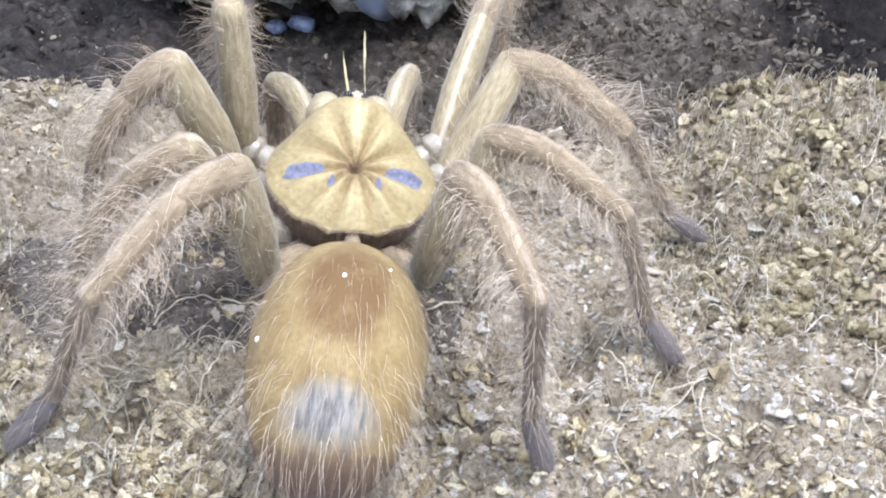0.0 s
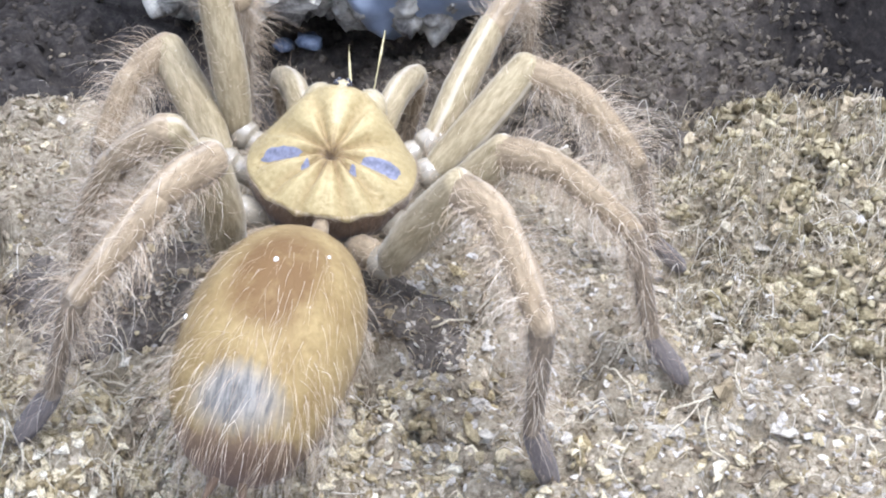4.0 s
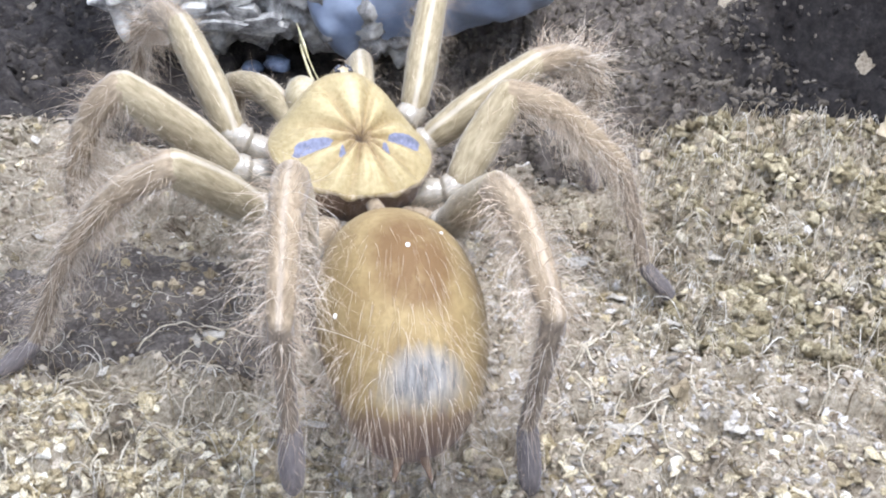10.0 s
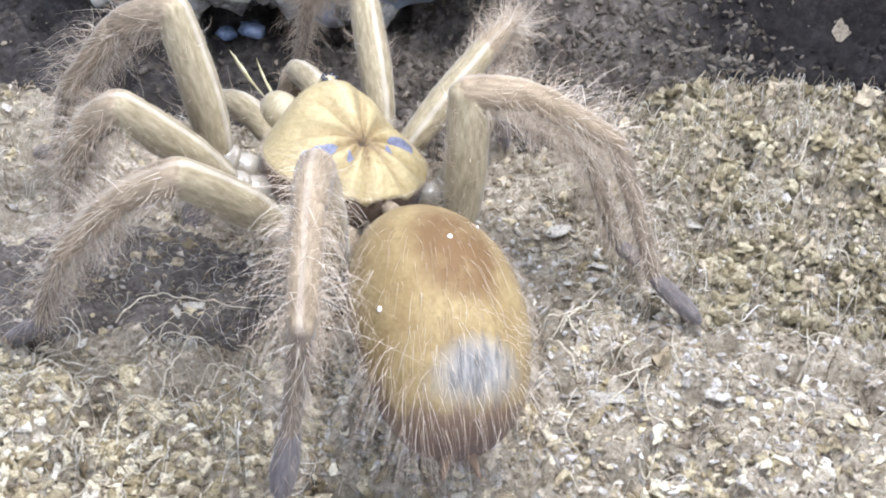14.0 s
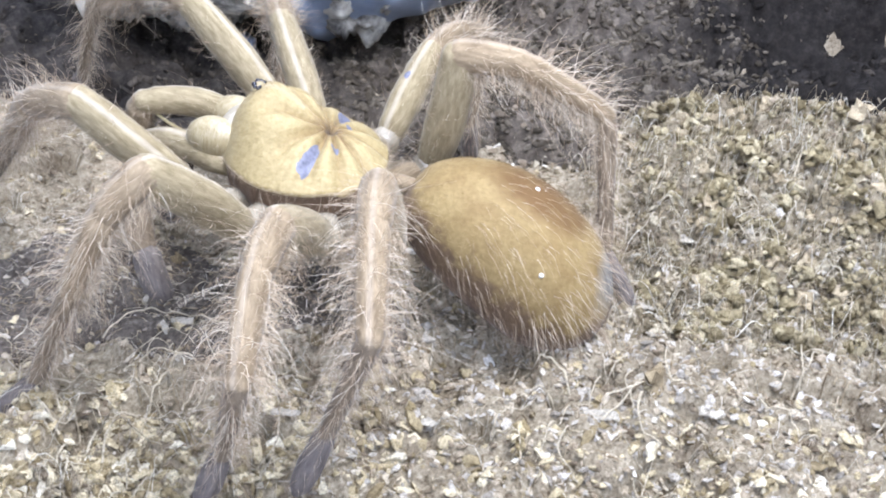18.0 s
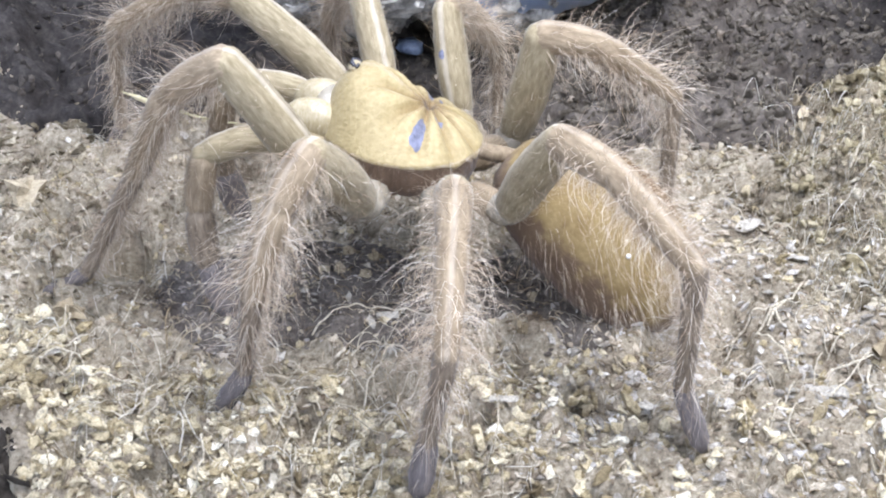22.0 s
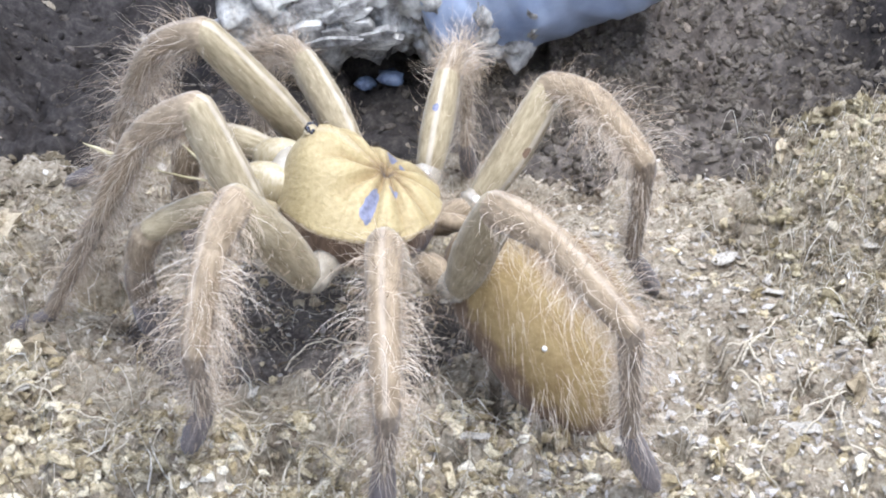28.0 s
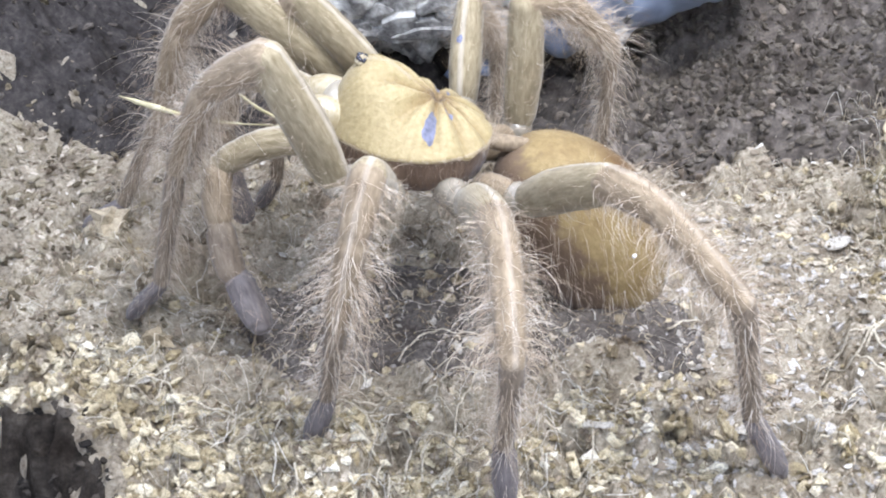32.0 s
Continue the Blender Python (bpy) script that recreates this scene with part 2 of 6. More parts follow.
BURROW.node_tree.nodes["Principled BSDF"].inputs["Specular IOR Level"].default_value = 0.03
paint_bank_light(SHADED_SOIL, 3.1)
paint_bank_light(SHADED_CRUMB, 3.1)
WALL = soil("dark_panel", (0.03, 0.03, 0.035), (0.055, 0.055, 0.06), (0.09, 0.09, 0.095), 0.5, 0.6, 0.0003)


# ---- mesh helpers ----
def tri_mesh(name, verts, faces, mat, smooth=True):
    verts, faces = np.asarray(verts, np.float32), np.asarray(faces, np.int32)
    me = bpy.data.meshes.new(name)
    k = faces.shape[1]
    me.vertices.add(len(verts))
    me.vertices.foreach_set("co", verts.ravel())
    me.loops.add(faces.size)
    me.loops.foreach_set("vertex_index", faces.ravel())
    me.polygons.add(len(faces))
    me.polygons.foreach_set("loop_start", np.arange(0, faces.size, k, dtype=np.int32))
    me.polygons.foreach_set("use_smooth", np.full(len(faces), smooth))
    me.materials.append(mat)
    me.update(calc_edges=True)
    return me


def part(name, me, parent, label=""):
    ob = new(name, me)
    ob.parent = parent
    return tagged(ob, label) if label else ob


def grid_faces(rows, cols, wrap=True):
    """Quads of a grid of rows rings with cols points each."""
    i, j = np.meshgrid(np.arange(rows - 1), np.arange(cols if wrap else cols - 1), indexing="ij")
    a, b = i * cols + j, i * cols + (j + 1) % cols
    return np.stack([a, b, b + cols, a + cols], -1).reshape(-1, 4)


def value_noise(x, y, cell, seed):
    g = np.random.RandomState(seed).rand(256, 256)
    u, v = np.asarray(x) / cell + 77.3, np.asarray(y) / cell + 31.7
    i, j = np.floor(u).astype(int), np.floor(v).astype(int)
    a, b = u - i, v - j
    a, b = a * a * (3 - 2 * a), b * b * (3 - 2 * b)
    i0, i1, j0, j1 = i % 256, (i + 1) % 256, j % 256, (j + 1) % 256
    return (g[i0, j0] * (1 - a) + g[i1, j0] * a) * (1 - b) + (g[i0, j1] * (1 - a) + g[i1, j1] * a) * b - 0.5


def step(x, a, b):
    s = np.clip((x - a) / (b - a), 0, 1)
    return s * s * (3 - 2 * s)


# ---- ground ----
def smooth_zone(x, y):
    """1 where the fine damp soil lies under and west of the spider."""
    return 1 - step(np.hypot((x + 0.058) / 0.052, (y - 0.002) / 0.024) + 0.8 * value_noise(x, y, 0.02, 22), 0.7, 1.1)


def pit_edge(x, y):
    """1 at the rim of the burrow in the south-west, less inside."""
    return np.hypot((x + 0.148) / 0.045, (y + 0.078) / 0.043)


def ground_height(x, y):
    """Height of the soil, in metres: a dished floor, a heap to the east, a low heap to the south, banks behind."""
    x, y = np.asarray(x, float), np.asarray(y, float)
    lumpy = value_noise(x, y, 0.022, 5)
    h = 0.0035 * value_noise(x, y, 0.045, 1) + 0.0030 * value_noise(x, y, 0.014, 2) + 0.0040 * value_noise(x, y, 0.006, 3) + 0.0024 * value_noise(x, y, 0.0026, 4) + 0.0012 * value_noise(x, y, 0.0014, 6)
    h = h * (1 - 0.45 * smooth_zone(x, y)) - 0.0055 * step(value_noise(x, y, 0.0085, 21), 0.10, 0.30) * (1 - smooth_zone(x, y))
    edge = 0.012 * lumpy
    heap = step(x + edge, 0.036, 0.085) * step(y + edge, 0.004, 0.066) * (1 - 0.75 * step(y + edge, 0.072, 0.112))
    h = h + 0.014 * heap + heap * (0.020 * np.abs(value_noise(x, y, 0.012, 8)) + 0.017 * np.abs(value_noise(x, y, 0.0055, 9)) + 0.006 * value_noise(x, y, 0.0025, 10))
    h = h + 0.008 * step(-x, 0.07, 0.14)
    fore = step(-y + 0.012 * value_noise(x, y, 0.02, 13), 0.016, 0.036)
    h = h + fore * (0.010 * np.abs(value_noise(x, y, 0.010, 17)) + 0.007 * np.abs(value_noise(x, y, 0.0045, 18)) - 0.0050)
    south = step(-y + 0.012 * value_noise(x, y, 0.02, 11), 0.060, 0.072) * step(x, -0.045, -0.015)
    h = h + south * (0.004 + 0.010 * value_noise(x, y, 0.010, 12))
    bank = step(y + 0.05 * value_noise(x, y, 0.08, 14), 0.125, 0.30)
    h = h + 0.17 * bank + 0.02 * bank * value_noise(x, y, 0.02, 15)
    h = h + 0.14 * step(-x + 0.04 * value_noise(x, y, 0.05, 16), 0.17, 0.32) + 0.10 * step(x, 0.16, 0.32)
    h = h - 0.026 * (1 - step(pit_edge(x, y) + 0.14 * value_noise(x, y, 0.008, 24), 0.25, 1.0))
    hole = np.hypot((x + 0.119) / 0.0085, (y - 0.012) / 0.0075)
    return h - 0.018 * (1 - step(hole, 0.4, 1.0))


def spread(lo, hi, a, b, fine):
    """Grid lines, dense between a and b and coarser outside."""
    inner = np.arange(a, b, fine)
    left, right, d, at = [], [], fine, a
    while at > lo:
        d *= 1.12
        at -= d
        left.append(at)
    d, at = fine, inner[-1]
    while at < hi:
        d *= 1.12
        at += d
        right.append(at)
    return np.concatenate([left[::-1], inner, right])


gx, gy = spread(-0.42, 0.42, -0.16, 0.12, 0.0008), spread(-0.24, 0.42, -0.072, 0.11, 0.0008)
GX, GY = np.meshgrid(gx, gy, indexing="ij")
ground = new("ground", tri_mesh("ground", np.stack([GX, GY, ground_height(GX, GY)], -1).reshape(-1, 3), grid_faces(len(gx), len(gy), False), SOIL))
tagged(ground, "brown coconut-fibre soil with crumbs, dips and low heaps", "soil", kind="structure")

_bm = bmesh.new()
bmesh.ops.create_icosphere(_bm, subdivisions=1, radius=1.0)
ICO_V = np.array([v.co[:] for v in _bm.verts])
_bm.verts.index_update()
ICO_F = np.array([[v.index for v in f.verts] for f in _bm.faces])
_bm.free()

_bm = bmesh.new()
bmesh.ops.create_icosphere(_bm, subdivisions=2, radius=1.0)
ROUGH_V = np.array([v.co[:] for v in _bm.verts])
_bm.verts.index_update()
ROUGH_F = np.array([[v.index for v in f.verts] for f in _bm.faces])
_bm.free()


def flakes(name, at, size, mat, seed=1, flat=0.35, tilt=0.55):
    """Many angular flakes of fibre and soil in one mesh, lying about flat."""
    r = np.random.RandomState(seed)
    n = len(at)
    v = ICO_V[None] * (1 + 0.45 * (r.rand(n, len(ICO_V), 1) * 2 - 1))
    v = v * (size[:, None, None] * np.stack([0.9 + 0.6 * r.rand(n), 0.55 + 0.4 * r.rand(n), flat * (0.6 + 0.8 * r.rand(n))], -1)[:, None])
    a, b, c = r.uniform(0, 2 * np.pi, n), r.normal(0, tilt, n), r.normal(0, tilt, n)
    for i, j, w in ((0, 1, a), (1, 2, b), (0, 2, c)):
        p, q = v[:, :, i].copy(), v[:, :, j].copy()
        cw, sw = np.cos(w)[:, None], np.sin(w)[:, None]
        v[:, :, i], v[:, :, j] = cw * p - sw * q, sw * p + cw * q
    f = ICO_F[None] + (np.arange(n) * len(ICO_V))[:, None, None]
    return tri_mesh(name, (v + at[:, None]).reshape(-1, 3), f.reshape(-1, 3), mat, False)


def knot(seed, ball_v):
    """The points of a rough knot of matted fibre, about two units across."""
    v = []
    for p in ball_v:
        q = Vector(p) * 1.3 + Vector((seed * 3.1, seed * 1.7, 0))
        d = 1 + 0.5 * noise.noise(q) + 0.6 * noise.noise(q * 2.6) + 0.75 * noise.noise(q * 5.0) + 0.6 * noise.noise(q * 9.0)
        v.append(p * max(0.25, d) * (1, 0.85, 0.7))
    return np.array(v)


SMALL_KNOTS = np.array([knot(400 + 7 * k, ROUGH_V) for k in range(14)])


def knots(name, at, size, mat, seed=1):
    """Many knots of matted fibre in one mesh."""
    r = np.random.RandomState(seed)
    n = len(at)
    shapes, shape_f = SMALL_KNOTS, ROUGH_F
    v = shapes[r.randint(0, len(shapes), n)] * (size[:, None, None] * (0.7 + 0.6 * r.rand(n, 1, 3)))
    a = r.uniform(0, 2 * np.pi, n)
    ca, sa = np.cos(a), np.sin(a)
    m = np.stack([ca, -sa, 0 * a, sa, ca, 0 * a, 0 * a, 0 * a, 1 + 0 * a], -1).reshape(n, 3, 3)
    v = np.einsum("nij,nkj->nki", m, v) + at[:, None]
    f = shape_f[None] + (np.arange(n) * shapes.shape[1])[:, None, None]
    return tri_mesh(name, v.reshape(-1, 3), f.reshape(-1, 3), mat, False)


def scatter(n, x0, x1, y0, y1, lo, hi, seed, power=3.0, keep=None):
    r = np.random.RandomState(seed)
    x, y = r.uniform(x0, x1, n), r.uniform(y0, y1, n)
    if keep is not None:
        ok = r.rand(n) < keep(x, y)
        x, y, n = x[ok], y[ok], int(ok.sum())
    s = lo + (hi - lo) * r.rand(n) ** power
    return np.stack([x, y, ground_height(x, y) + 0.08 * s], -1), s


def open_pit(x, y):
    return step(pit_edge(x, y), 0.9, 1.0)


def foreground(x, y):
    """Where the yellow-tan coarse soil of the foreground lies."""
    return (0.3 + 0.7 * step(-x, -0.01, 0.04)) * open_pit(x, y) * step(-y + 0.02 * value_noise(x, y, 0.02, 25), 0.020, 0.038) * np.clip(0.8 + 1.2 * value_noise(x, y, 0.01, 26), 0.1, 1)


for name, n, box_, lo, hi, seed, power, keep, mat, flat, label in (
    ("soil_crumbs", 24000, (-0.20, 0.13, -0.075, 0.13), 0.0003, 0.0013, 21, 2.0, lambda x, y: (1 - 0.7 * smooth_zone(x, y)) * open_pit(x, y), CRUMB, 0.38, "loose tan and brown flakes of soil and fibre"),
    ("heap_crumbs", 12000, (0.020, 0.14, 0.0, 0.112), 0.0003, 0.0016, 22, 2.0, lambda x, y: step(x + 0.03 * value_noise(x, y, 0.016, 33), 0.022, 0.060), HEAPCRUMB, 0.6, "crumbly soil heaped up"),
    ("south_crumbs", 15000, (-0.19, 0.10, -0.074, -0.012), 0.0004, 0.0020, 24, 2.2, foreground, TANCRUMB, 0.45, "yellow-tan flakes of coconut fibre"),
    ("pale_crumbs", 3000, (-0.02, 0.12, -0.066, 0.045), 0.0004, 0.0014, 37, 2.2, None, PALECRUMB, 0.4, "pale grey crumbs and bits of wood on the soil"),
    ("west_crumbs", 3500, (-0.27, -0.12, -0.06, 0.12), 0.0005, 0.0020, 36, 2.0, open_pit, HEAPCRUMB, 0.4, "brown flakes on the rising edge"),
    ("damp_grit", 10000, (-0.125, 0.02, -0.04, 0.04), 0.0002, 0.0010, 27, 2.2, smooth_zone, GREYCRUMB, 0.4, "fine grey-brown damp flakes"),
):
    at, s = scatter(n, *box_, lo, hi, seed, power, keep)
    tagged(new(name, flakes(name, at, s, mat, seed, flat, 1.1 if name == "heap_crumbs" else 0.6)), label, "soil", kind="stuff")
# clods: many flakes that cling together round one place
at, s = scatter(420, 0.040, 0.125, 0.002, 0.104, 0.0012, 0.0046, 28, 2.0, lambda x, y: step(x + 0.02 * value_noise(x, y, 0.012, 33), 0.040, 0.060))
r = np.random.RandomState(43)
way = r.randn(len(at), 26, 3)
way /= np.linalg.norm(way, axis=2, keepdims=True)
cling = at[:, None] + way * (s[:, None, None] * r.uniform(0.55, 1.05, (len(at), 26, 1)) * (1.0, 0.9, 0.75)) + (0, 0, 0.0004)
size = (s[:, None] * r.uniform(0.16, 0.46, (len(at), 26))).reshape(-1)
tagged(new("heap_clods", flakes("heap_clods", cling.reshape(-1, 3), size, HEAPLUMPS, 44, 0.7, 1.4)), "rough clods of matted fibre on the heap", "soil", kind="stuff")
at, s = scatter(260, -0.15, 0.06, -0.070, -0.022, 0.0010, 0.0034, 47, 2.0, foreground)
way = r.randn(len(at), 22, 3)
way /= np.linalg.norm(way, axis=2, keepdims=True)
cling = at[:, None] + way * (s[:, None, None] * r.uniform(0.5, 1.05, (len(at), 22, 1)) * (1.1, 1.0, 0.6))
size = (s[:, None] * r.uniform(0.16, 0.46, (len(at), 22))).reshape(-1)
tagged(new("south_clods", flakes("south_clods", cling.reshape(-1, 3), size, LUMPS, 48, 0.7, 1.4)), "rough yellow-tan clods of matted fibre", "soil", kind="stuff")
at, s = scatter(500, -0.16, 0.09, -0.066, -0.018, 0.0007, 0.0022, 29, 2.2, foreground)
tagged(new("south_lumps", knots("south_lumps", at, s, LUMPS, 15)), "rough yellow-tan lumps of coconut fibre", "soil", kind="stuff")
at, s = scatter(500, -0.15, 0.075, -0.03, 0.075, 0.0005, 0.0016, 30, 2.0, lambda x, y: 1 - 0.6 * smooth_zone(x, y))
tagged(new("floor_lumps", knots("floor_lumps", at, s, LUMPS, 18)), "small tan lumps of soil strewn about", "soil", kind="stuff")

# fine damp soil under and west of the spider, its shade in the colour
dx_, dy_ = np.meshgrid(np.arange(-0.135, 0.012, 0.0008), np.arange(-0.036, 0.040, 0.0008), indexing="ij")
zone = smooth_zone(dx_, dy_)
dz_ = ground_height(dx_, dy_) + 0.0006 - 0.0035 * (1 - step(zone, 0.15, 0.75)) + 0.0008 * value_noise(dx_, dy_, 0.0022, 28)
tagged(new("damp_shaded_floor", tri_mesh("damp_shaded_floor", np.stack([dx_, dy_, dz_], -1).reshape(-1, 3), grid_faces(dx_.shape[0], dx_.shape[1], False), DAMP_SHADED_FLOOR)), "fine damp grey-brown soil trodden smooth, darkened for the spider's shade", "soil", kind="structure")

# a burrow in the south-west, its shade painted into the wall colour
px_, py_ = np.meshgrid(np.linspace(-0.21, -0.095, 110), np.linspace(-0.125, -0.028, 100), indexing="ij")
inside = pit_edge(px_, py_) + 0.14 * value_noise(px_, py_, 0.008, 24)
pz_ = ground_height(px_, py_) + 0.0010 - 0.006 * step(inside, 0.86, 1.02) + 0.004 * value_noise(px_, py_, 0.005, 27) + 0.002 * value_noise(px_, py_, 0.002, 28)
tagged(new("burrow", tri_mesh("burrow", np.stack([px_, py_, pz_], -1).reshape(-1, 3), grid_faces(110, 100, False), BURROW)), "open burrow in soil, its shade put into the dark walls", "burrow", kind="structure")
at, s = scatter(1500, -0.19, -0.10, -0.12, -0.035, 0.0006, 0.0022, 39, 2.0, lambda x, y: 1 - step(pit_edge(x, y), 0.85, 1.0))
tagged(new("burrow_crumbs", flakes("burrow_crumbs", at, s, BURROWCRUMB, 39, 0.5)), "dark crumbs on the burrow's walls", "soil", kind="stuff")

# the soil behind, which rises into a bank; its shade is in its colour
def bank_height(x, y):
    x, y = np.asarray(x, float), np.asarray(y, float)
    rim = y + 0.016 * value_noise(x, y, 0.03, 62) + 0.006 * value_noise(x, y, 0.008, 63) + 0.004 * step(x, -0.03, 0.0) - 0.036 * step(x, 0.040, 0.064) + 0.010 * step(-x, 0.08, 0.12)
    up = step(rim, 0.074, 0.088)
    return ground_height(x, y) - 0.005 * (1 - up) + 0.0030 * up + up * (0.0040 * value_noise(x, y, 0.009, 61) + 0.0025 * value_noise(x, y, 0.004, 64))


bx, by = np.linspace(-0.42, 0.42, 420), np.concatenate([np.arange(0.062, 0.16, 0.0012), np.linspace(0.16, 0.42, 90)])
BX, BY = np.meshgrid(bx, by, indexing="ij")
tagged(new("soil_bank", tri_mesh("soil_bank", np.stack([BX, BY, bank_height(BX, BY)], -1).reshape(-1, 3), grid_faces(len(bx), len(by), False), SHADED_SOIL)), "soil bank behind, its shade put into a dark colour", "soil", kind="structure")
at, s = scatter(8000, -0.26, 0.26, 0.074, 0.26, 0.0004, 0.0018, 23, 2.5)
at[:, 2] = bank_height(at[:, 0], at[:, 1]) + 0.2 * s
tagged(new("bank_crumbs", flakes("bank_crumbs", at, s, SHADED_CRUMB, 5, 0.75, 1.2)), "dark soil lumps on the bank behind", "soil", kind="stuff")

at, s = scatter(9000, -0.05, 0.12, 0.066, 0.21, 0.0004, 0.0018, 25, 2.0, lambda x, y: 1 - step(np.abs(x - 0.035), 0.04, 0.085))
at[:, 2] = bank_height(at[:, 0], at[:, 1]) + 0.2 * s
tagged(new("slope_crumbs", flakes("slope_crumbs", at, s, SLOPE, 17, 0.6, 1.0)), "brown soil crumbs on the slope behind", "soil", kind="stuff")

# clumps of matted fibre on the heap, and single pieces on the floor
def random_tint(name, low, high):
    m, t, p = material(name, 0.95, 0.15)
    base = ramp(t, t.nodes.new("ShaderNodeObjectInfo").outputs["Random"], [(0.0, low), (1.0, high)])
    grain = ramp(t, noise_of(t, 3.2, 6, 0.75), [(0.3, (0.45, 0.42, 0.38)), (0.55, (1, 1, 1)), (0.75, (1.3, 1.3, 1.28))])
    t.links.new(mix(t, 1.0, base, grain, "MULTIPLY"), p.inputs["Base Color"])
    bump(t, p, noise_of(t, 5.5, 6, 0.75), 0.8, 0.0003)
    return m


LUMP = random_tint("matted_coir", (0.22, 0.172, 0.105), (0.46, 0.385, 0.265))
CLUMPS = [tri_mesh("soil_clump", SMALL_KNOTS[k], ROUGH_F, LUMP, False) for k in range(9)]
r_ = random.Random(17)


def clump(x, y, size, sink=0.2):
    ob = new("soil_clump", r_.choice(CLUMPS))
    ob.matrix_world = Matrix.Translation((x, y, float(ground_height(x, y)) + size * (0.62 - sink))) @ Euler((r_.uniform(0, 6), r_.uniform(0, 6), r_.uniform(0, 6))).to_matrix().to_4x4() @ Matrix.Diagonal((size, size, size, 1))
    return tagged(ob, "rough brown clump of matted coconut fibre", "soil clump", "soil clumps")


for n in range(150):
    x, y = r_.uniform(0.050, 0.125), r_.uniform(0.012, 0.098)
    clump(x, y, r_.uniform(0.0009, 0.0030) * r_.uniform(0.6, 1.1), 0.25)
for n in range(45):
    clump(r_.uniform(-0.05, 0.11), r_.uniform(-0.088, -0.052), r_.uniform(0.001, 0.0024), 0.25)
for n in range(55):
    clump(r_.uniform(-0.15, 0.11), r_.uniform(-0.05, 0.07), r_.uniform(0.0007, 0.0017), 0.3)
for x, y, size in ((0.0495, -0.0185, 0.0034), (-0.1104, -0.0165, 0.0026), (-0.147, 0.0239, 0.0044), (-0.118, -0.020, 0.0030)):
    clump(x, y, size, 0.15)


def chip(x, y, size, turn):
    """A flat splintered flake of wood."""
    k = 11
    ph = np.arange(k) * 2 * np.pi / k
    rad = np.array([r_.uniform(0.75, 1.15) for _ in ph])
    ring = np.stack([np.cos(ph) * rad * size, np.sin(ph) * rad * size * r_.uniform(0.32, 0.6), 0.0002 * np.sin(3 * ph)], -1)
    th = r_.uniform(0.0002, 0.0005)
    v = np.concatenate([ring, ring * (0.92, 0.9, 1) + (0, 0, th), [(0, 0, th * 1.5)]])
    f = [[i, (i + 1) % k, k + (i + 1) % k] for i in range(k)] + [[i, k + (i + 1) % k, k + i] for i in range(k)] + [[k + i, k + (i + 1) % k, 2 * k] for i in range(k)]
    ob = new("wood_chip", tri_mesh("wood_chip", v, f, CHIP, False))
    ob.matrix_world = pose(x, y, float(ground_height(x, y)) + 0.0007, r_.uniform(-16, 16), r_.uniform(-16, 16), turn)
    tagged(ob, "pale flat wood chip lying on soil", "wood chip", "wood chips")


CHIPS = [
    (0.0655, 0.0401, 0.0045, 30), (0.0657, 0.0232, 0.0034, 15), (0.0668, 0.0162, 0.0041, -5), (0.0111, -0.0043, 0.0019, -10), (0.0465, 0.0202, 0.0027, -50),
    (0.0386, -0.0272, 0.0040, -5), (0.0608, -0.0248, 0.0029, -20), (0.0515, -0.0237, 0.0027, -40), (0.0515, 0.0079, 0.0026, 0), (0.0684, 0.0043, 0.0020, -20),
    (0.0307, 0.0090, 0.0022, 0), (0.0389, 0.0153, 0.0033, -30), (0.0034, -0.0296, 0.0023, -20), (-0.0561, -0.0367, 0.0025, 40), (-0.0506, -0.0091, 0.0025, 0),
    (-0.0539, -0.0113, 0.0021, -60), (0.0303, 0.0351, 0.0042, 35), (0.0005, 0.0440, 0.0022, 0), (0.0580, 0.0100, 0.0034, 0), (-0.0234, -0.0373, 0.0033, -10),
]
for row in CHIPS:
    chip(*row)
for n in range(60):
    chip(r_.uniform(-0.13, 0.10), r_.uniform(-0.05, 0.055), r_.uniform(0.0008, 0.0019), r_.uniform(0, 180))


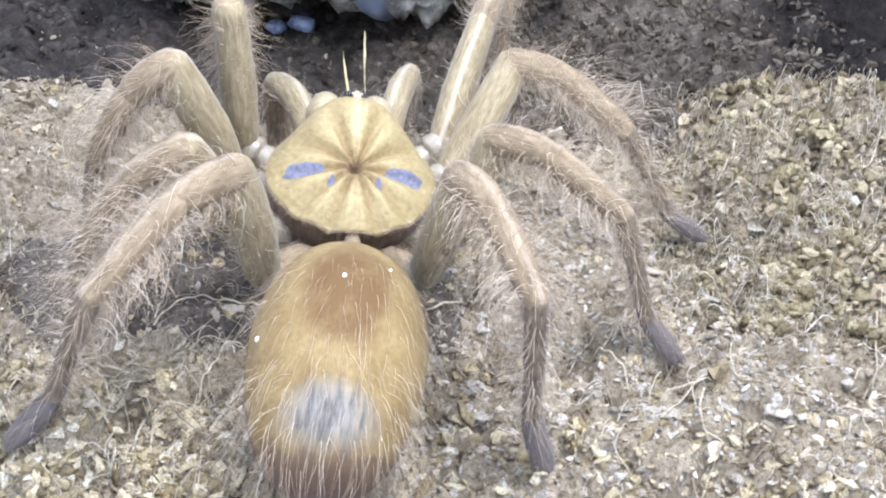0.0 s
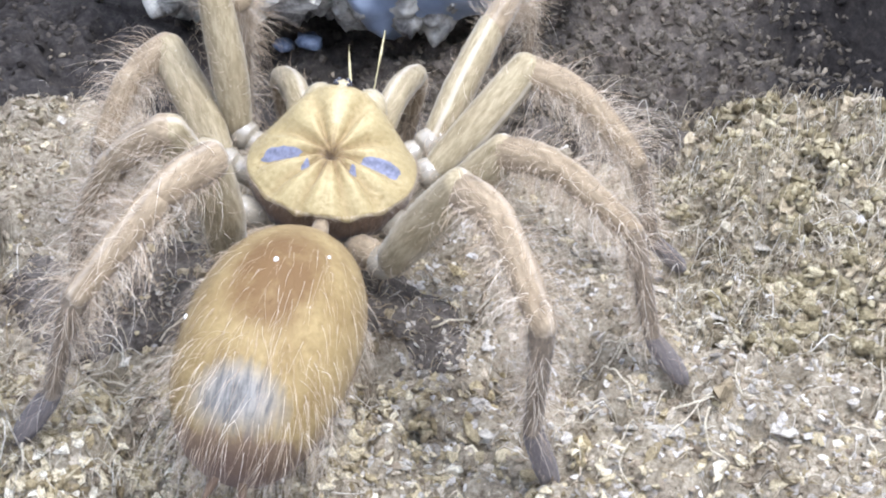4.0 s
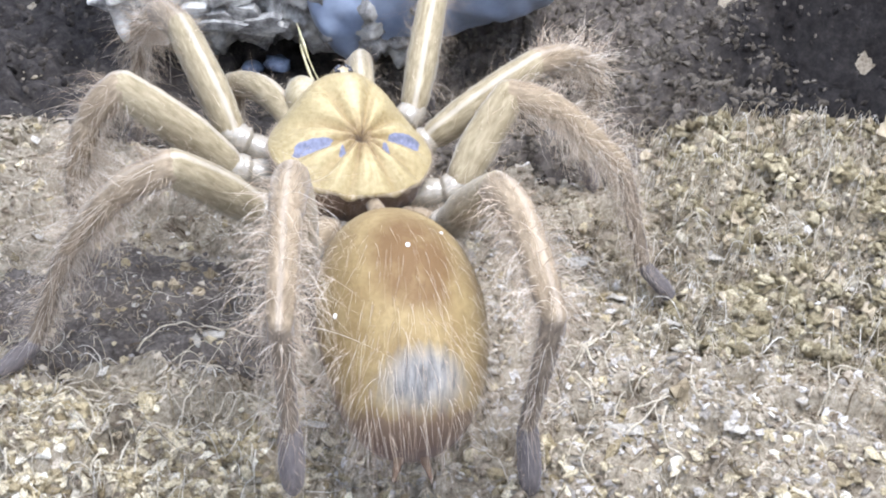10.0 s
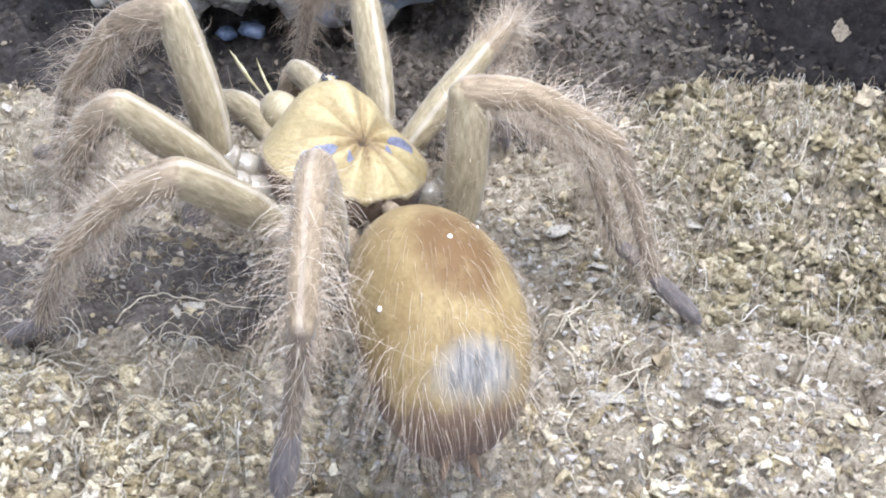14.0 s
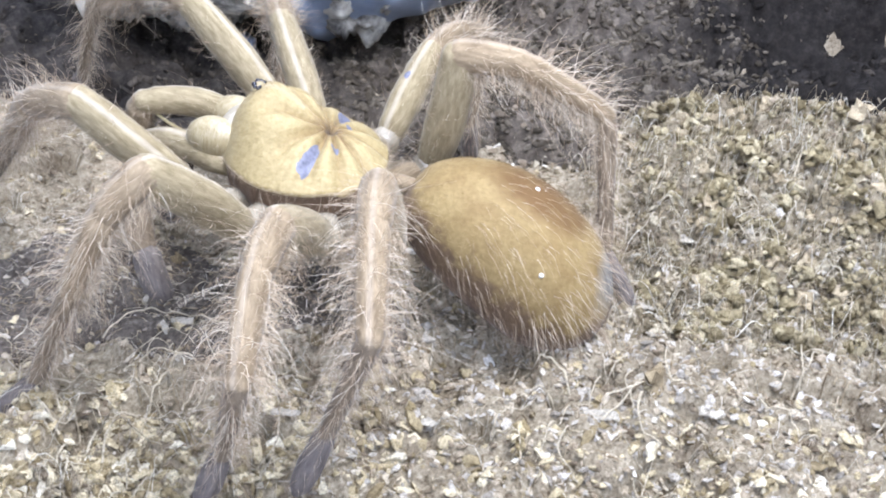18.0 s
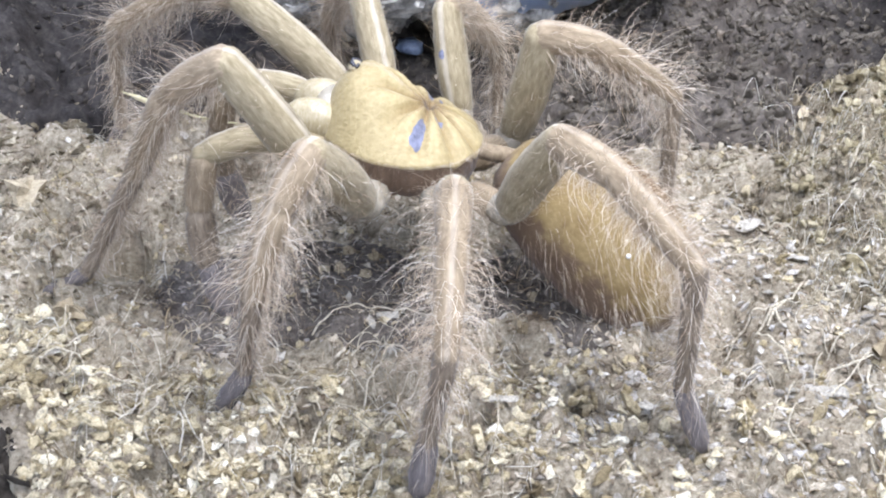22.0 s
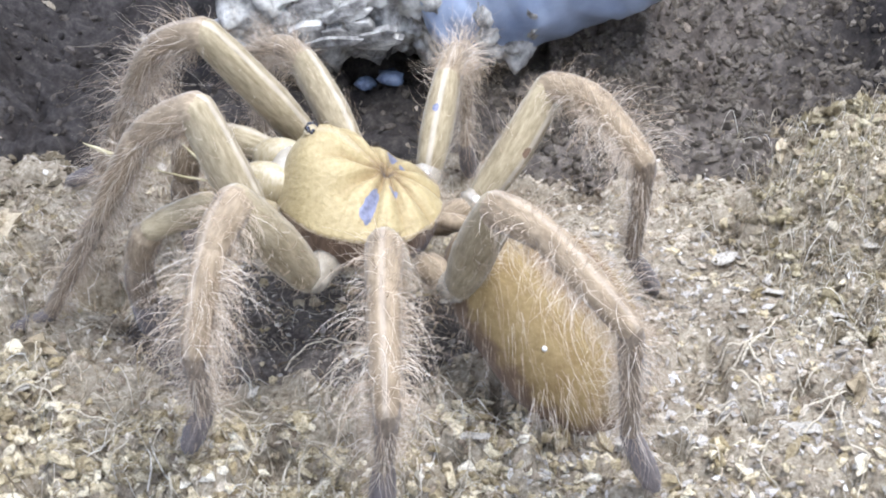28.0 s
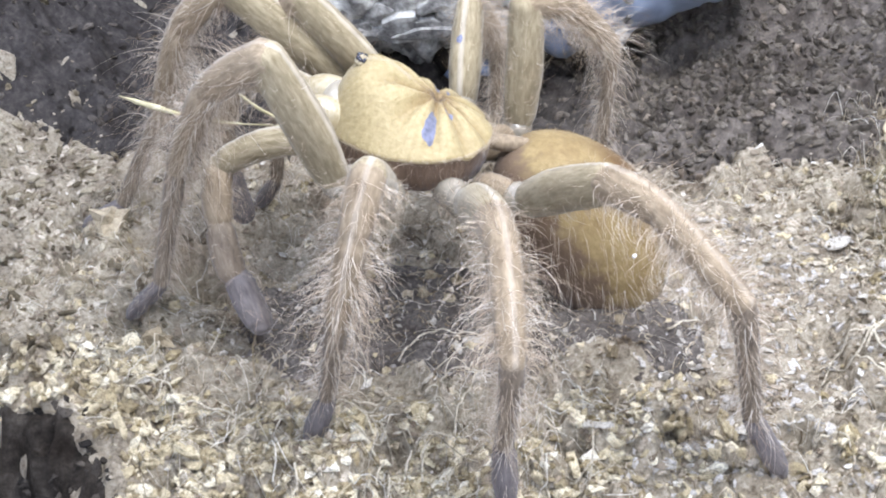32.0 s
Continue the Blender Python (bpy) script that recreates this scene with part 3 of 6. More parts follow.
def fibre_mesh(name, n, x0, x1, y0, y1, seed, lo=0.004, hi=0.02, thick=0.00016, rise=0.002, mat=FIBRE):
    """Many thin curled root fibres that lie on the soil."""
    r = np.random.RandomState(seed)
    k, sides = 8, 3
    x, y = r.uniform(x0, x1, n), r.uniform(y0, y1, n)
    y = np.where(pit_edge(x, y) < 1.1, y + 0.06, y)
    a, bend = r.uniform(0, 2 * np.pi, n), r.normal(0, 1.6, n)
    wob = r.normal(0, 0.45, (n, k)).cumsum(1)
    L = lo + (hi - lo) * r.rand(n) ** 2
    tt = np.linspace(0, 1, k)
    ang = a[:, None] + bend[:, None] * tt + wob * 0.5
    px = x[:, None] + np.cumsum(np.cos(ang) * L[:, None] / k, 1)
    py = y[:, None] + np.cumsum(np.sin(ang) * L[:, None] / k, 1)
    arch = (r.rand(n) ** 2 * rise)[:, None] * np.sin(np.pi * tt)[None]
    pz = ground_height(px, py) + 0.0006 + arch + 0.0004 * r.rand(n, k)
    c = np.stack([px, py, pz], -1)
    rad = thick * (0.6 + r.rand(n)[:, None] ** 2) * (1 - 0.6 * tt)[None]
    tan = np.gradient(c, axis=1)
    tan /= np.linalg.norm(tan, axis=2, keepdims=True) + 1e-9
    side = np.cross(tan, (0, 0, 1.0))
    side /= np.linalg.norm(side, axis=2, keepdims=True) + 1e-9
    up = np.cross(side, tan)
    ph = np.arange(sides) * 2 * np.pi / sides
    v = c[:, :, None] + rad[:, :, None, None] * (side[:, :, None] * np.cos(ph)[None, None, :, None] + up[:, :, None] * np.sin(ph)[None, None, :, None])
    f = grid_faces(k, sides)[None] + (np.arange(n) * k * sides)[:, None, None]
    return tri_mesh(name, v.reshape(-1, 3), f.reshape(-1, 4), mat)


tagged(new("root_fibres", fibre_mesh("root_fibres", 3200, -0.16, 0.13, -0.072, 0.10, 31, 0.003, 0.012, 0.00008)), "fine pale root fibres strewn on the soil", "fibre", kind="stuff")
tagged(new("heap_fibres", fibre_mesh("heap_fibres", 2200, 0.040, 0.13, 0.0, 0.105, 32, 0.003, 0.014, 0.00012, 0.008)), "pale root fibres that stick out of the heap", "fibre", kind="stuff")
tagged(new("west_fibres", fibre_mesh("west_fibres", 380, -0.13, -0.02, -0.062, -0.018, 33, 0.006, 0.02, 0.00014, 0.006)), "loose tangle of pale roots on the soil", "fibre", kind="stuff")

tagged(new("coir_shreds", fibre_mesh("coir_shreds", 4200, -0.16, 0.13, -0.075, 0.10, 34, 0.0014, 0.0045, 0.00020, 0.0014, SHRED)), "short coarse shreds of coconut fibre", "fibre", kind="stuff")


def root(points, thick):
    """One longer root that lies on the soil through the given places."""
    p = np.array(points, float)
    tt = np.linspace(0, len(p) - 1, 6 * len(p))
    k = np.arange(len(p))
    x, y = np.interp(tt, k, p[:, 0]), np.interp(tt, k, p[:, 1])
    for _ in range(3):
        x[1:-1], y[1:-1] = (x[:-2] + 2 * x[1:-1] + x[2:]) / 4, (y[:-2] + 2 * y[1:-1] + y[2:]) / 4
    x, y = x + 0.0004 * value_noise(tt, tt, 0.9, 3), y + 0.0004 * value_noise(tt, tt, 0.9, 4)
    c = np.stack([x, y, ground_height(x, y) + 0.0016 + 0.0010 * np.sin(np.pi * tt / tt[-1])], -1)
    tan = np.gradient(c, axis=0)
    tan /= np.linalg.norm(tan, axis=1)[:, None]
    side = np.cross(tan, (0, 0, 1.0))
    side /= np.linalg.norm(side, axis=1)[:, None]
    up = np.cross(side, tan)
    ph = np.arange(6) * np.pi / 3
    rad = thick * (1 - 0.45 * tt / tt[-1])
    v = c[:, None] + rad[:, None, None] * (side[:, None] * np.cos(ph)[None, :, None] + up[:, None] * np.sin(ph)[None, :, None])
    ob = new("root", tri_mesh("root", v.reshape(-1, 3), grid_faces(len(c), 6), FIBRE))
    tagged(ob, "thin pale root lying across the soil", "root", "loose roots")


ROOTS = [
    ((0.0340, -0.0232), (0.0308, -0.0283), (0.0276, -0.0351), (0.0251, -0.0415)), ((0.0404, -0.0216), (0.0444, -0.0217), (0.0478, -0.0212), (0.0516, -0.0183)),
    ((0.0880, 0.0134), (0.0853, 0.0009), (0.0818, -0.0128)), ((0.0839, 0.0007), (0.0886, -0.0005), (0.0942, -0.0005)), ((0.0272, -0.0093), (0.0319, -0.0047), (0.0371, -0.0008)),
    ((0.0252, 0.0276), (0.0313, 0.0303), (0.0368, 0.0336)), ((0.0293, 0.0165), (0.0333, 0.0178), (0.0362, 0.0210)), ((0.0543, 0.0115), (0.0578, 0.0152), (0.0617, 0.0192)),
]
ROOTS += [
    ((-0.0666, -0.0139), (-0.0624, -0.0097), (-0.0578, -0.0065), (-0.0486, -0.0072), (-0.0378, -0.0096)), ((-0.0641, -0.0542), (-0.0644, -0.0468), (-0.0626, -0.0402), (-0.0681, -0.0335)),
    ((-0.0687, -0.0336), (-0.0641, -0.0303), (-0.0563, -0.0289), (-0.0486, -0.0307)), ((0.0756, 0.0158), (0.0734, 0.0091), (0.0709, 0.0046)),
    ((-0.1197, -0.0332), (-0.1144, -0.0342), (-0.1082, -0.0358), (-0.1002, -0.0349), (-0.0925, -0.0332)), ((-0.0980, -0.0417), (-0.0953, -0.0382), (-0.0925, -0.0332)),
]
ROOTS += [
    ((-0.1268, -0.0147), (-0.1212, -0.0183), (-0.1155, -0.0218), (-0.1193, -0.0277), (-0.1210, -0.0324)), ((0.0167, -0.0317), (0.0209, -0.0265), (0.0261, -0.0233)), ((0.0167, -0.0325), (0.0213, -0.0337), (0.0228, -0.0379)),
    ((0.0294, -0.0081), (0.0348, -0.0019), (0.0404, 0.0088)), ((-0.0588, -0.0249), (-0.0543, -0.0210), (-0.0480, -0.0227)), ((-0.0884, -0.0410), (-0.0831, -0.0397), (-0.0794, -0.0369)),
    ((-0.0442, -0.0308), (-0.0402, -0.0274), (-0.0353, -0.0301)), ((-0.0692, -0.0442), (-0.0655, -0.0415), (-0.0637, -0.0357), (-0.0623, -0.0322)), ((0.0304, 0.0228), (0.0384, 0.0252), (0.0466, 0.0286)),
    ((0.0386, -0.0292), (0.0452, -0.0213), (0.0492, -0.0198)), ((-0.0100, -0.0033), (-0.0006, 0.0067), (0.0108, 0.0127)),
]
for n, row in enumerate(ROOTS):
    root(row, 0.00018 + 0.00012 * ((n * 7) % 5) / 4)

r_ = random.Random(29)
for n in range(70):
    x, y = (r_.uniform(-0.125, -0.015), r_.uniform(-0.06, -0.022)) if n < 34 else (r_.uniform(0.03, 0.105), r_.uniform(-0.05, 0.05))
    if pit_edge(x, y) < 1.2:
        continue
    a, turn_, row = r_.uniform(0, 6.3), r_.uniform(-0.9, 0.9), []
    for k in range(r_.choice((4, 5, 6))):
        row.append((x, y))
        a += turn_ * 0.5 + r_.uniform(-0.5, 0.5)
        x, y = x + 0.0034 * math.cos(a), y + 0.0034 * math.sin(a)
    root(row, r_.uniform(0.00015, 0.00028))

# ---- bark log behind and its smooth end ----
def log_mesh(name, length, radius, mat, seed, rough, rows=90, cols=120, taper=0.0):
    u, ph = np.meshgrid(np.linspace(0, 1, rows), np.arange(cols) * 2 * np.pi / cols, indexing="ij")
    r = radius * (1 - taper * u)
    d = rough * (1.6 * value_noise(u * 0.16, ph * 0.024, 0.012, seed) + 0.9 * np.abs(value_noise(u * 0.16, ph * 0.05, 0.011, seed + 1)) * 2 + 0.5 * value_noise(u * 0.16, ph * 0.05, 0.002, seed + 2))
    r = (r + d) * np.sqrt(np.clip(1 - (2 * np.clip(np.abs(u - 0.5) - 0.40, 0, None) / 0.2) ** 2, 0.0004, 1))
    v = np.stack([(u - 0.5) * length, r * np.cos(ph), r * np.sin(ph)], -1)
    return tri_mesh(name, v.reshape(-1, 3), grid_faces(rows, cols), mat)


bark = tagged(new("cork_bark"), "grey flaky cork bark log lying on dark soil", "bark")
bark.matrix_world = pose(-0.066, 0.137, 0.047, 0, -3, 2)
part("log", log_mesh("log", 0.104, 0.030, BARK, 41, 0.0065), bark)
r_ = random.Random(5)
for n in range(90):
    w, l, th = r_.uniform(0.004, 0.010), r_.uniform(0.006, 0.020), r_.uniform(0.0012, 0.0032)
    nv = 12
    ph = np.arange(nv) * 2 * np.pi / nv
    rad = 1 + 0.42 * np.array([r_.uniform(-1, 1) for _ in ph])
    ring = np.stack([np.cos(ph) * rad * l / 2, np.sin(ph) * rad * w / 2, 0 * ph], -1)
    v = np.concatenate([ring * (1, 1, 1), ring * (0.93, 0.9, 1) + (0, 0, th), [(0, 0, th * 1.25)]])
    f = [[i, (i + 1) % nv, nv + (i + 1) % nv] for i in range(nv)] + [[i, nv + (i + 1) % nv, nv + i] for i in range(nv)] + [[nv + i, nv + (i + 1) % nv, 2 * nv] for i in range(nv)]
    flake = part("bark_flake", tri_mesh("bark_flake", v, f, BARK, False), bark)
    a = r_.uniform(85, 212)
    c, s_ = math.cos(radians(a)), math.sin(radians(a))
    rr = 0.0305 + r_.uniform(-0.001, 0.004)
    flake.matrix_basis = Matrix.Translation((r_.uniform(-0.044, 0.002), rr * c, rr * s_)) @ Matrix.Rotation(radians(a - 90), 4, "X") @ Matrix.Rotation(r_.uniform(-0.35, 0.35), 4, "Z") @ Matrix.Rotation(r_.uniform(-0.07, 0.07), 4, "Y")

# the log's smooth end as a separate piece, coloured as if lit blue
stone = new("smooth_log_end", log_mesh("smooth_log_end", 0.080, 0.033, LOG_END, 51, 0.0014, 60, 72))
stone.matrix_world = pose(-0.021, 0.139, 0.052, 0, -18, 4)
tagged(stone, "smooth end of the bark log, blue light put into its grey", "stone")

# added glossy lumps stand in for shiny bluish patches under the bark
for x, y, z, size, turn in ((-0.0755, 0.133, 0.5, 0.0034, 20), (-0.0662, 0.129, 0.5, 0.0040, -30)):
    z = float(bank_height(x, y)) + z * size
    pebble = new("blue_patch_lump", tri_mesh("blue_patch_lump", SMALL_KNOTS[int(abs(turn)) % 14] * 0.35 + ROUGH_V * (0.9, 0.65, 0.4), ROUGH_F, BLUE_LUMP))
    pebble.matrix_world = pose(x, y, z, 0, 0, turn) @ Matrix.Diagonal((size, size, size, 1))
    tagged(pebble, "small glossy lump added for a shiny bluish patch", "pebble", "wet pebbles")

# ---- enclosure ----
def box(name, x0, x1, y0, y1, z0, z1, mat):
    v = [(x, y, z) for x in (x0, x1) for y in (y0, y1) for z in (z0, z1)]
    f = [(0, 1, 3, 2), (4, 6, 7, 5), (0, 4, 5, 1), (2, 3, 7, 6), (0, 2, 6, 4), (1, 5, 7, 3)]
    return new(name, tri_mesh(name, v, f, mat, False))


for name, dims in (("wall_north", (-0.45, 0.45, 0.42, 0.428, -0.05, 0.45)), ("wall_west", (-0.45, -0.442, -0.24, 0.42, -0.05, 0.45)), ("wall_east", (0.442, 0.45, -0.24, 0.42, -0.05, 0.45))):
    tagged(box(name, *dims, WALL), "dark terrarium side panel", "wall", kind="structure")

# ---- the spider ----
spider = tagged(new("tarantula"), "large golden-tan hairy tarantula standing on soil", "spider")
SETA = np.random.RandomState(11)


def hairs_from(name, root, way, length, bend, thick, mat, joints=3):
    """Curved tapering hairs in one mesh: root points, unit directions, lengths and the directions towards which they bend."""
    n, sides = len(root), 3
    tt = np.linspace(0, 1, joints + 1)
    c = root[:, None] + length[:, None, None] * (way[:, None] * tt[None, :, None] + bend[:, None] * (tt**2)[None, :, None])
    tan = np.gradient(c, axis=1)
    tan /= np.linalg.norm(tan, axis=2, keepdims=True) + 1e-12
    side = np.cross(tan, np.array([0.31, 0.52, 0.79]))
    side /= np.linalg.norm(side, axis=2, keepdims=True) + 1e-9
    up = np.cross(side, tan)
    ph = np.arange(sides) * 2 * np.pi / sides
    rad = (thick * (1 - 0.85 * tt))[None, :, None, None]
    v = c[:, :, None] + rad * (side[:, :, None] * np.cos(ph)[None, None, :, None] + up[:, :, None] * np.sin(ph)[None, None, :, None])
    f = grid_faces(joints + 1, sides)[None] + (np.arange(n) * (joints + 1) * sides)[:, None, None]
    return tri_mesh(name, v.reshape(-1, 3), f.reshape(-1, 4), mat)


class Tube:
    """A limb piece along +z with a radius that follows the profile; +x is its back."""

    def __init__(self, length, profile, flat=0.9, bow=0.0):
        self.length, self.flat, self.bow = length, flat, bow
        self.s, self.r = np.array(profile).T
        self.over = (0.8 * self.r[0] / length, 0.8 * self.r[-1] / length)

    def at(self, s, ph):
        past = np.where(s < 0, -s / self.over[0], np.where(s > 1, (s - 1) / self.over[1], 0))
        r = np.interp(s, self.s, self.r) * np.sqrt(np.clip(1 - past**2, 0.0004, 1))
        x = r * np.cos(ph) + self.bow * np.sin(np.pi * np.clip(s, 0, 1))
        return np.stack([x, r * self.flat * np.sin(ph), s * self.length], -1)

    def mesh(self, name, mat, rows=34, cols=24):
        u = np.linspace(0, 1, rows)
        u = (1 - np.cos(np.pi * u)) / 2 * 0.7 + 0.3 * u
        u = -self.over[0] + u * (1 + self.over[0] + self.over[1])
        s, ph = np.meshgrid(u, np.arange(cols) * 2 * np.pi / cols, indexing="ij")
        v = self.at(s, ph).reshape(-1, 3)
        v += 0.00006 * SETA.randn(len(v), 3)
        f = grid_faces(rows, cols)
        n = len(v)
        v = np.concatenate([v, [self.at(np.array(-self.over[0]), np.array(0.0)) * (0, 0, 1), self.at(np.array(1 + self.over[1]), np.array(0.0)) * (0, 0, 1)]])
        caps = [[n, (i + 1) % cols, i, i] for i in range(cols)] + [[n + 1, n - cols + i, n - cols + (i + 1) % cols, n - cols + (i + 1) % cols] for i in range(cols)]
        me = bpy.data.meshes.new(name)
        me.from_pydata(v.tolist(), [], [tuple(q) for q in f.tolist()] + [tuple(q[:3]) for q in caps])
        me.polygons.foreach_set("use_smooth", np.full(len(me.polygons), True))
        me.materials.append(mat)
        return me

    def fur(self, name, count, length, mat, thick=0.00005, lean=1.0, long=False, under=0.0):
        s, ph = SETA.uniform(0.03, 0.98, count), SETA.uniform(0, 2 * np.pi, count)
        if under:
            low = SETA.rand(count) < under
            ph = np.where(low, np.pi + SETA.normal(0, 0.9, count), ph)
        root = self.at(s, ph)
        out = np.stack([np.cos(ph), np.sin(ph), 0 * ph], -1)
        way = out + np.array([0, 0, lean]) * SETA.uniform(0.4, 1.5, (count, 1)) + 0.25 * SETA.randn(count, 3)
        way /= np.linalg.norm(way, axis=1)[:, None]
        L = length * SETA.uniform(0.35, 1.15, count) if long else length * SETA.uniform(0.6, 1.2, count)
        bend = np.array([0, 0, 0.50]) + 0.22 * SETA.randn(count, 3) - 0.42 * out
        return hairs_from(name, root, way, L, bend if long else 0 * bend, thick, mat, 5 if long else 1)


def clothed(name, tube, mat, parent, fuzz, seta, seta_len, under=0.35, label=""):
    """A limb piece with its short nap, its soft fringe below and its few long bristles."""
    ob = part(name, tube.mesh(name, mat), parent, label)
    if fuzz:
        part("fuzz", tube.fur("fuzz", int(fuzz * 1.2), 0.0009, mat, 0.000022, 1.5), ob)["kind"] = "stuff"
    if seta:
        part("fringe", tube.fur("fringe", int(seta * 2.0), seta_len * 0.55, FRINGE, 0.000026, 0.35, True, 0.9), ob)["kind"] = "stuff"
        part("setae", tube.fur("setae", int(seta * 1.3), seta_len * 1.1, HAIR, 0.000048, 0.12, True, under), ob, "long pale curved bristles")["kind"] = "stuff"
    return ob


FRINGE, _t, _p = material("soft_fringe", 0.6, 0.3)
_t.links.new(ramp(_t, _t.nodes.new("ShaderNodeNewGeometry").outputs["Random Per Island"], [(0.0, (0.33, 0.25, 0.165)), (1.0, (0.60, 0.50, 0.38))]), _p.inputs["Base Color"])


# carapace: a low dome with a raised head, a pit and grooves that run out from it
def carapace_width(y):
    """Half the shield's width scale, less towards the head."""
    return 0.0181 * (1 - 0.05 * step(y, 0.001, 0.015))


def carapace_z(x, y):
    edge = np.clip(np.hypot(x / carapace_width(y), (y + 0.0004) / (0.0172 + 0.0010 * step(y, 0.0, 0.012))), 0, 1)
    z = 0.0066 * (1 - edge**2.6)
    z += 0.0072 * step(y, -0.007, 0.0095) * np.exp(-((np.abs(x) / 0.0122) ** 3.0)) * (1 - edge**7)
    z += 0.0011 * step(y, -0.002, 0.012) * (1 - edge**4)
    q = np.hypot(x, y + 0.0054)
    a = np.degrees(np.arctan2(x, y + 0.0054))
    for g in (24, 58, 90, 122, 155, -24, -58, -90, -122, -155):
        z -= 0.0015 * np.exp(-(((a - g) / 8.0) ** 2)) * step(q, 0.001, 0.005) * (1 - step(q, 0.0125, 0.0175))
    return z - 0.0019 * np.exp(-((x / 0.0017) ** 2) - ((y + 0.0054) / 0.0012) ** 2)


def dome():
    rows, cols = 56, 120
    ph = np.arange(cols) * 2 * np.pi / cols
    rim = 1 + 0.004 * np.cos(10 * ph)
    v = []
    for rho in np.linspace(0.0, 1.0, rows) ** 0.9:
        x, y = np.sin(ph) * rho * 0.0181 * rim, np.cos(ph) * rho * (0.0172 + 0.0010 * step(np.cos(ph), 0.0, 0.7)) * rim - 0.0004
        x = x * carapace_width(y) / 0.0181
        v.append(np.stack([x, y, carapace_z(x, y)], -1))
    for k, (out, z) in enumerate(((1.010, -0.0005), (1.006, -0.0010), (0.96, -0.0014))):
        v.append(np.stack([v[rows - 1][:, 0] * out, v[rows - 1][:, 1] * out, v[rows - 1][:, 2] + z], -1))
    return np.concatenate(v), grid_faces(rows + 3, cols)


CARAPACE, _t, _p = material("carapace_velvet", 0.55, 0.4)
_c = _t.nodes.new("ShaderNodeTexCoord")
_sep = _t.nodes.new("ShaderNodeSeparateXYZ")
_t.links.new(_c.outputs["Object"], _sep.inputs[0])


def maths(t, how, a, b=None, c=None):
    n = t.nodes.new("ShaderNodeMath")
    n.operation = how
    for socket, value in zip(n.inputs, (a, b, c)):
        if value is None:
            continue
        if isinstance(value, (int, float)):
            socket.default_value = value
        else:
            t.links.new(value, socket)
    return n.outputs[0]


_yy = maths(_t, "ADD", _sep.outputs[1], 0.0054)
_ang = maths(_t, "ABSOLUTE", maths(_t, "ARCTAN2", _sep.outputs[0], _yy))
_far = maths(_t, "SQRT", maths(_t, "ADD", maths(_t, "POWER", _sep.outputs[0], 2.0), maths(_t, "POWER", _yy, 2.0)))
_wob = maths(_t, "ADD", maths(_t, "MULTIPLY_ADD", _ang, 10.9, -4.57), maths(_t, "MULTIPLY_ADD", noise_of(_t, 330, 5), 4.2, -2.1))
_ray = maths(_t, "MULTIPLY_ADD", maths(_t, "COSINE", _wob), 0.5, 0.5)
_base = ramp(_t, noise_of(_t, 900, 4), [(0.25, (0.255, 0.197, 0.088)), (0.75, (0.385, 0.307, 0.156))])
_fine = maths(_t, "SINE", maths(_t, "MULTIPLY_ADD", noise_of(_t, 350, 3), 1.5, maths(_t, "MULTIPLY", _ang, 55.0)))
_lines = ramp(_t, maths(_t, "MULTIPLY_ADD", _fine, 0.5, 0.5), [(0.0, (0.95, 0.94, 0.92)), (0.5, (1, 1, 1))])
_rays = ramp(_t, _ray, [(0.0, (1.10, 1.10, 1.09)), (0.55, (0.98, 0.96, 0.93)), (0.80, (0.88, 0.83, 0.76)), (1.0, (0.80, 0.73, 0.64))])
_edge = ramp(_t, maths(_t, "MULTIPLY_ADD", noise_of(_t, 200, 3), 0.25, maths(_t, "MULTIPLY", _far, 52.0)), [(0.55, (0, 0, 0)), (0.95, (1, 1, 1))])
_rays = mix(_t, _edge, _rays, (0.97, 0.95, 0.92))
_pit = ramp(_t, maths(_t, "MULTIPLY_ADD", noise_of(_t, 600, 4), 0.30, maths(_t, "MULTIPLY", _far, 62.0)), [(0.20, (0.22, 0.16, 0.11)), (0.29, (0.55, 0.46, 0.37)), (0.42, (0.84, 0.79, 0.73)), (0.62, (1, 1, 1))])
_tint = mix(_t, 1.0, mix(_t, 1.0, mix(_t, 1.0, _base, _lines, "MULTIPLY"), _rays, "MULTIPLY"), _pit, "MULTIPLY")
_ridge = ramp(_t, maths(_t, "MULTIPLY_ADD", noise_of(_t, 500, 3), 0.4, maths(_t, "MULTIPLY", maths(_t, "ABSOLUTE", _sep.outputs[0]), 600.0)), [(0.2, (0.2, 0.2, 0.2)), (1.0, (0, 0, 0))])
_ridge = maths(_t, "MULTIPLY", _ridge, maths(_t, "GREATER_THAN", _sep.outputs[1], 0.0005))
_t.links.new(mix(_t, _ridge, _tint, (0.46, 0.40, 0.36)), _p.inputs["Base Color"])
_p.inputs["Sheen Weight"].default_value = 0.1
bump(_t, _p, maths(_t, "MULTIPLY_ADD", _ray, -0.5, noise_of(_t, 900, 5, 0.7)), 0.9, 0.00035)

body_v, body_f = dome()
carapace = part("carapace", tri_mesh("carapace", body_v, body_f, CARAPACE), spider, "golden velvety shield with radial grooves")


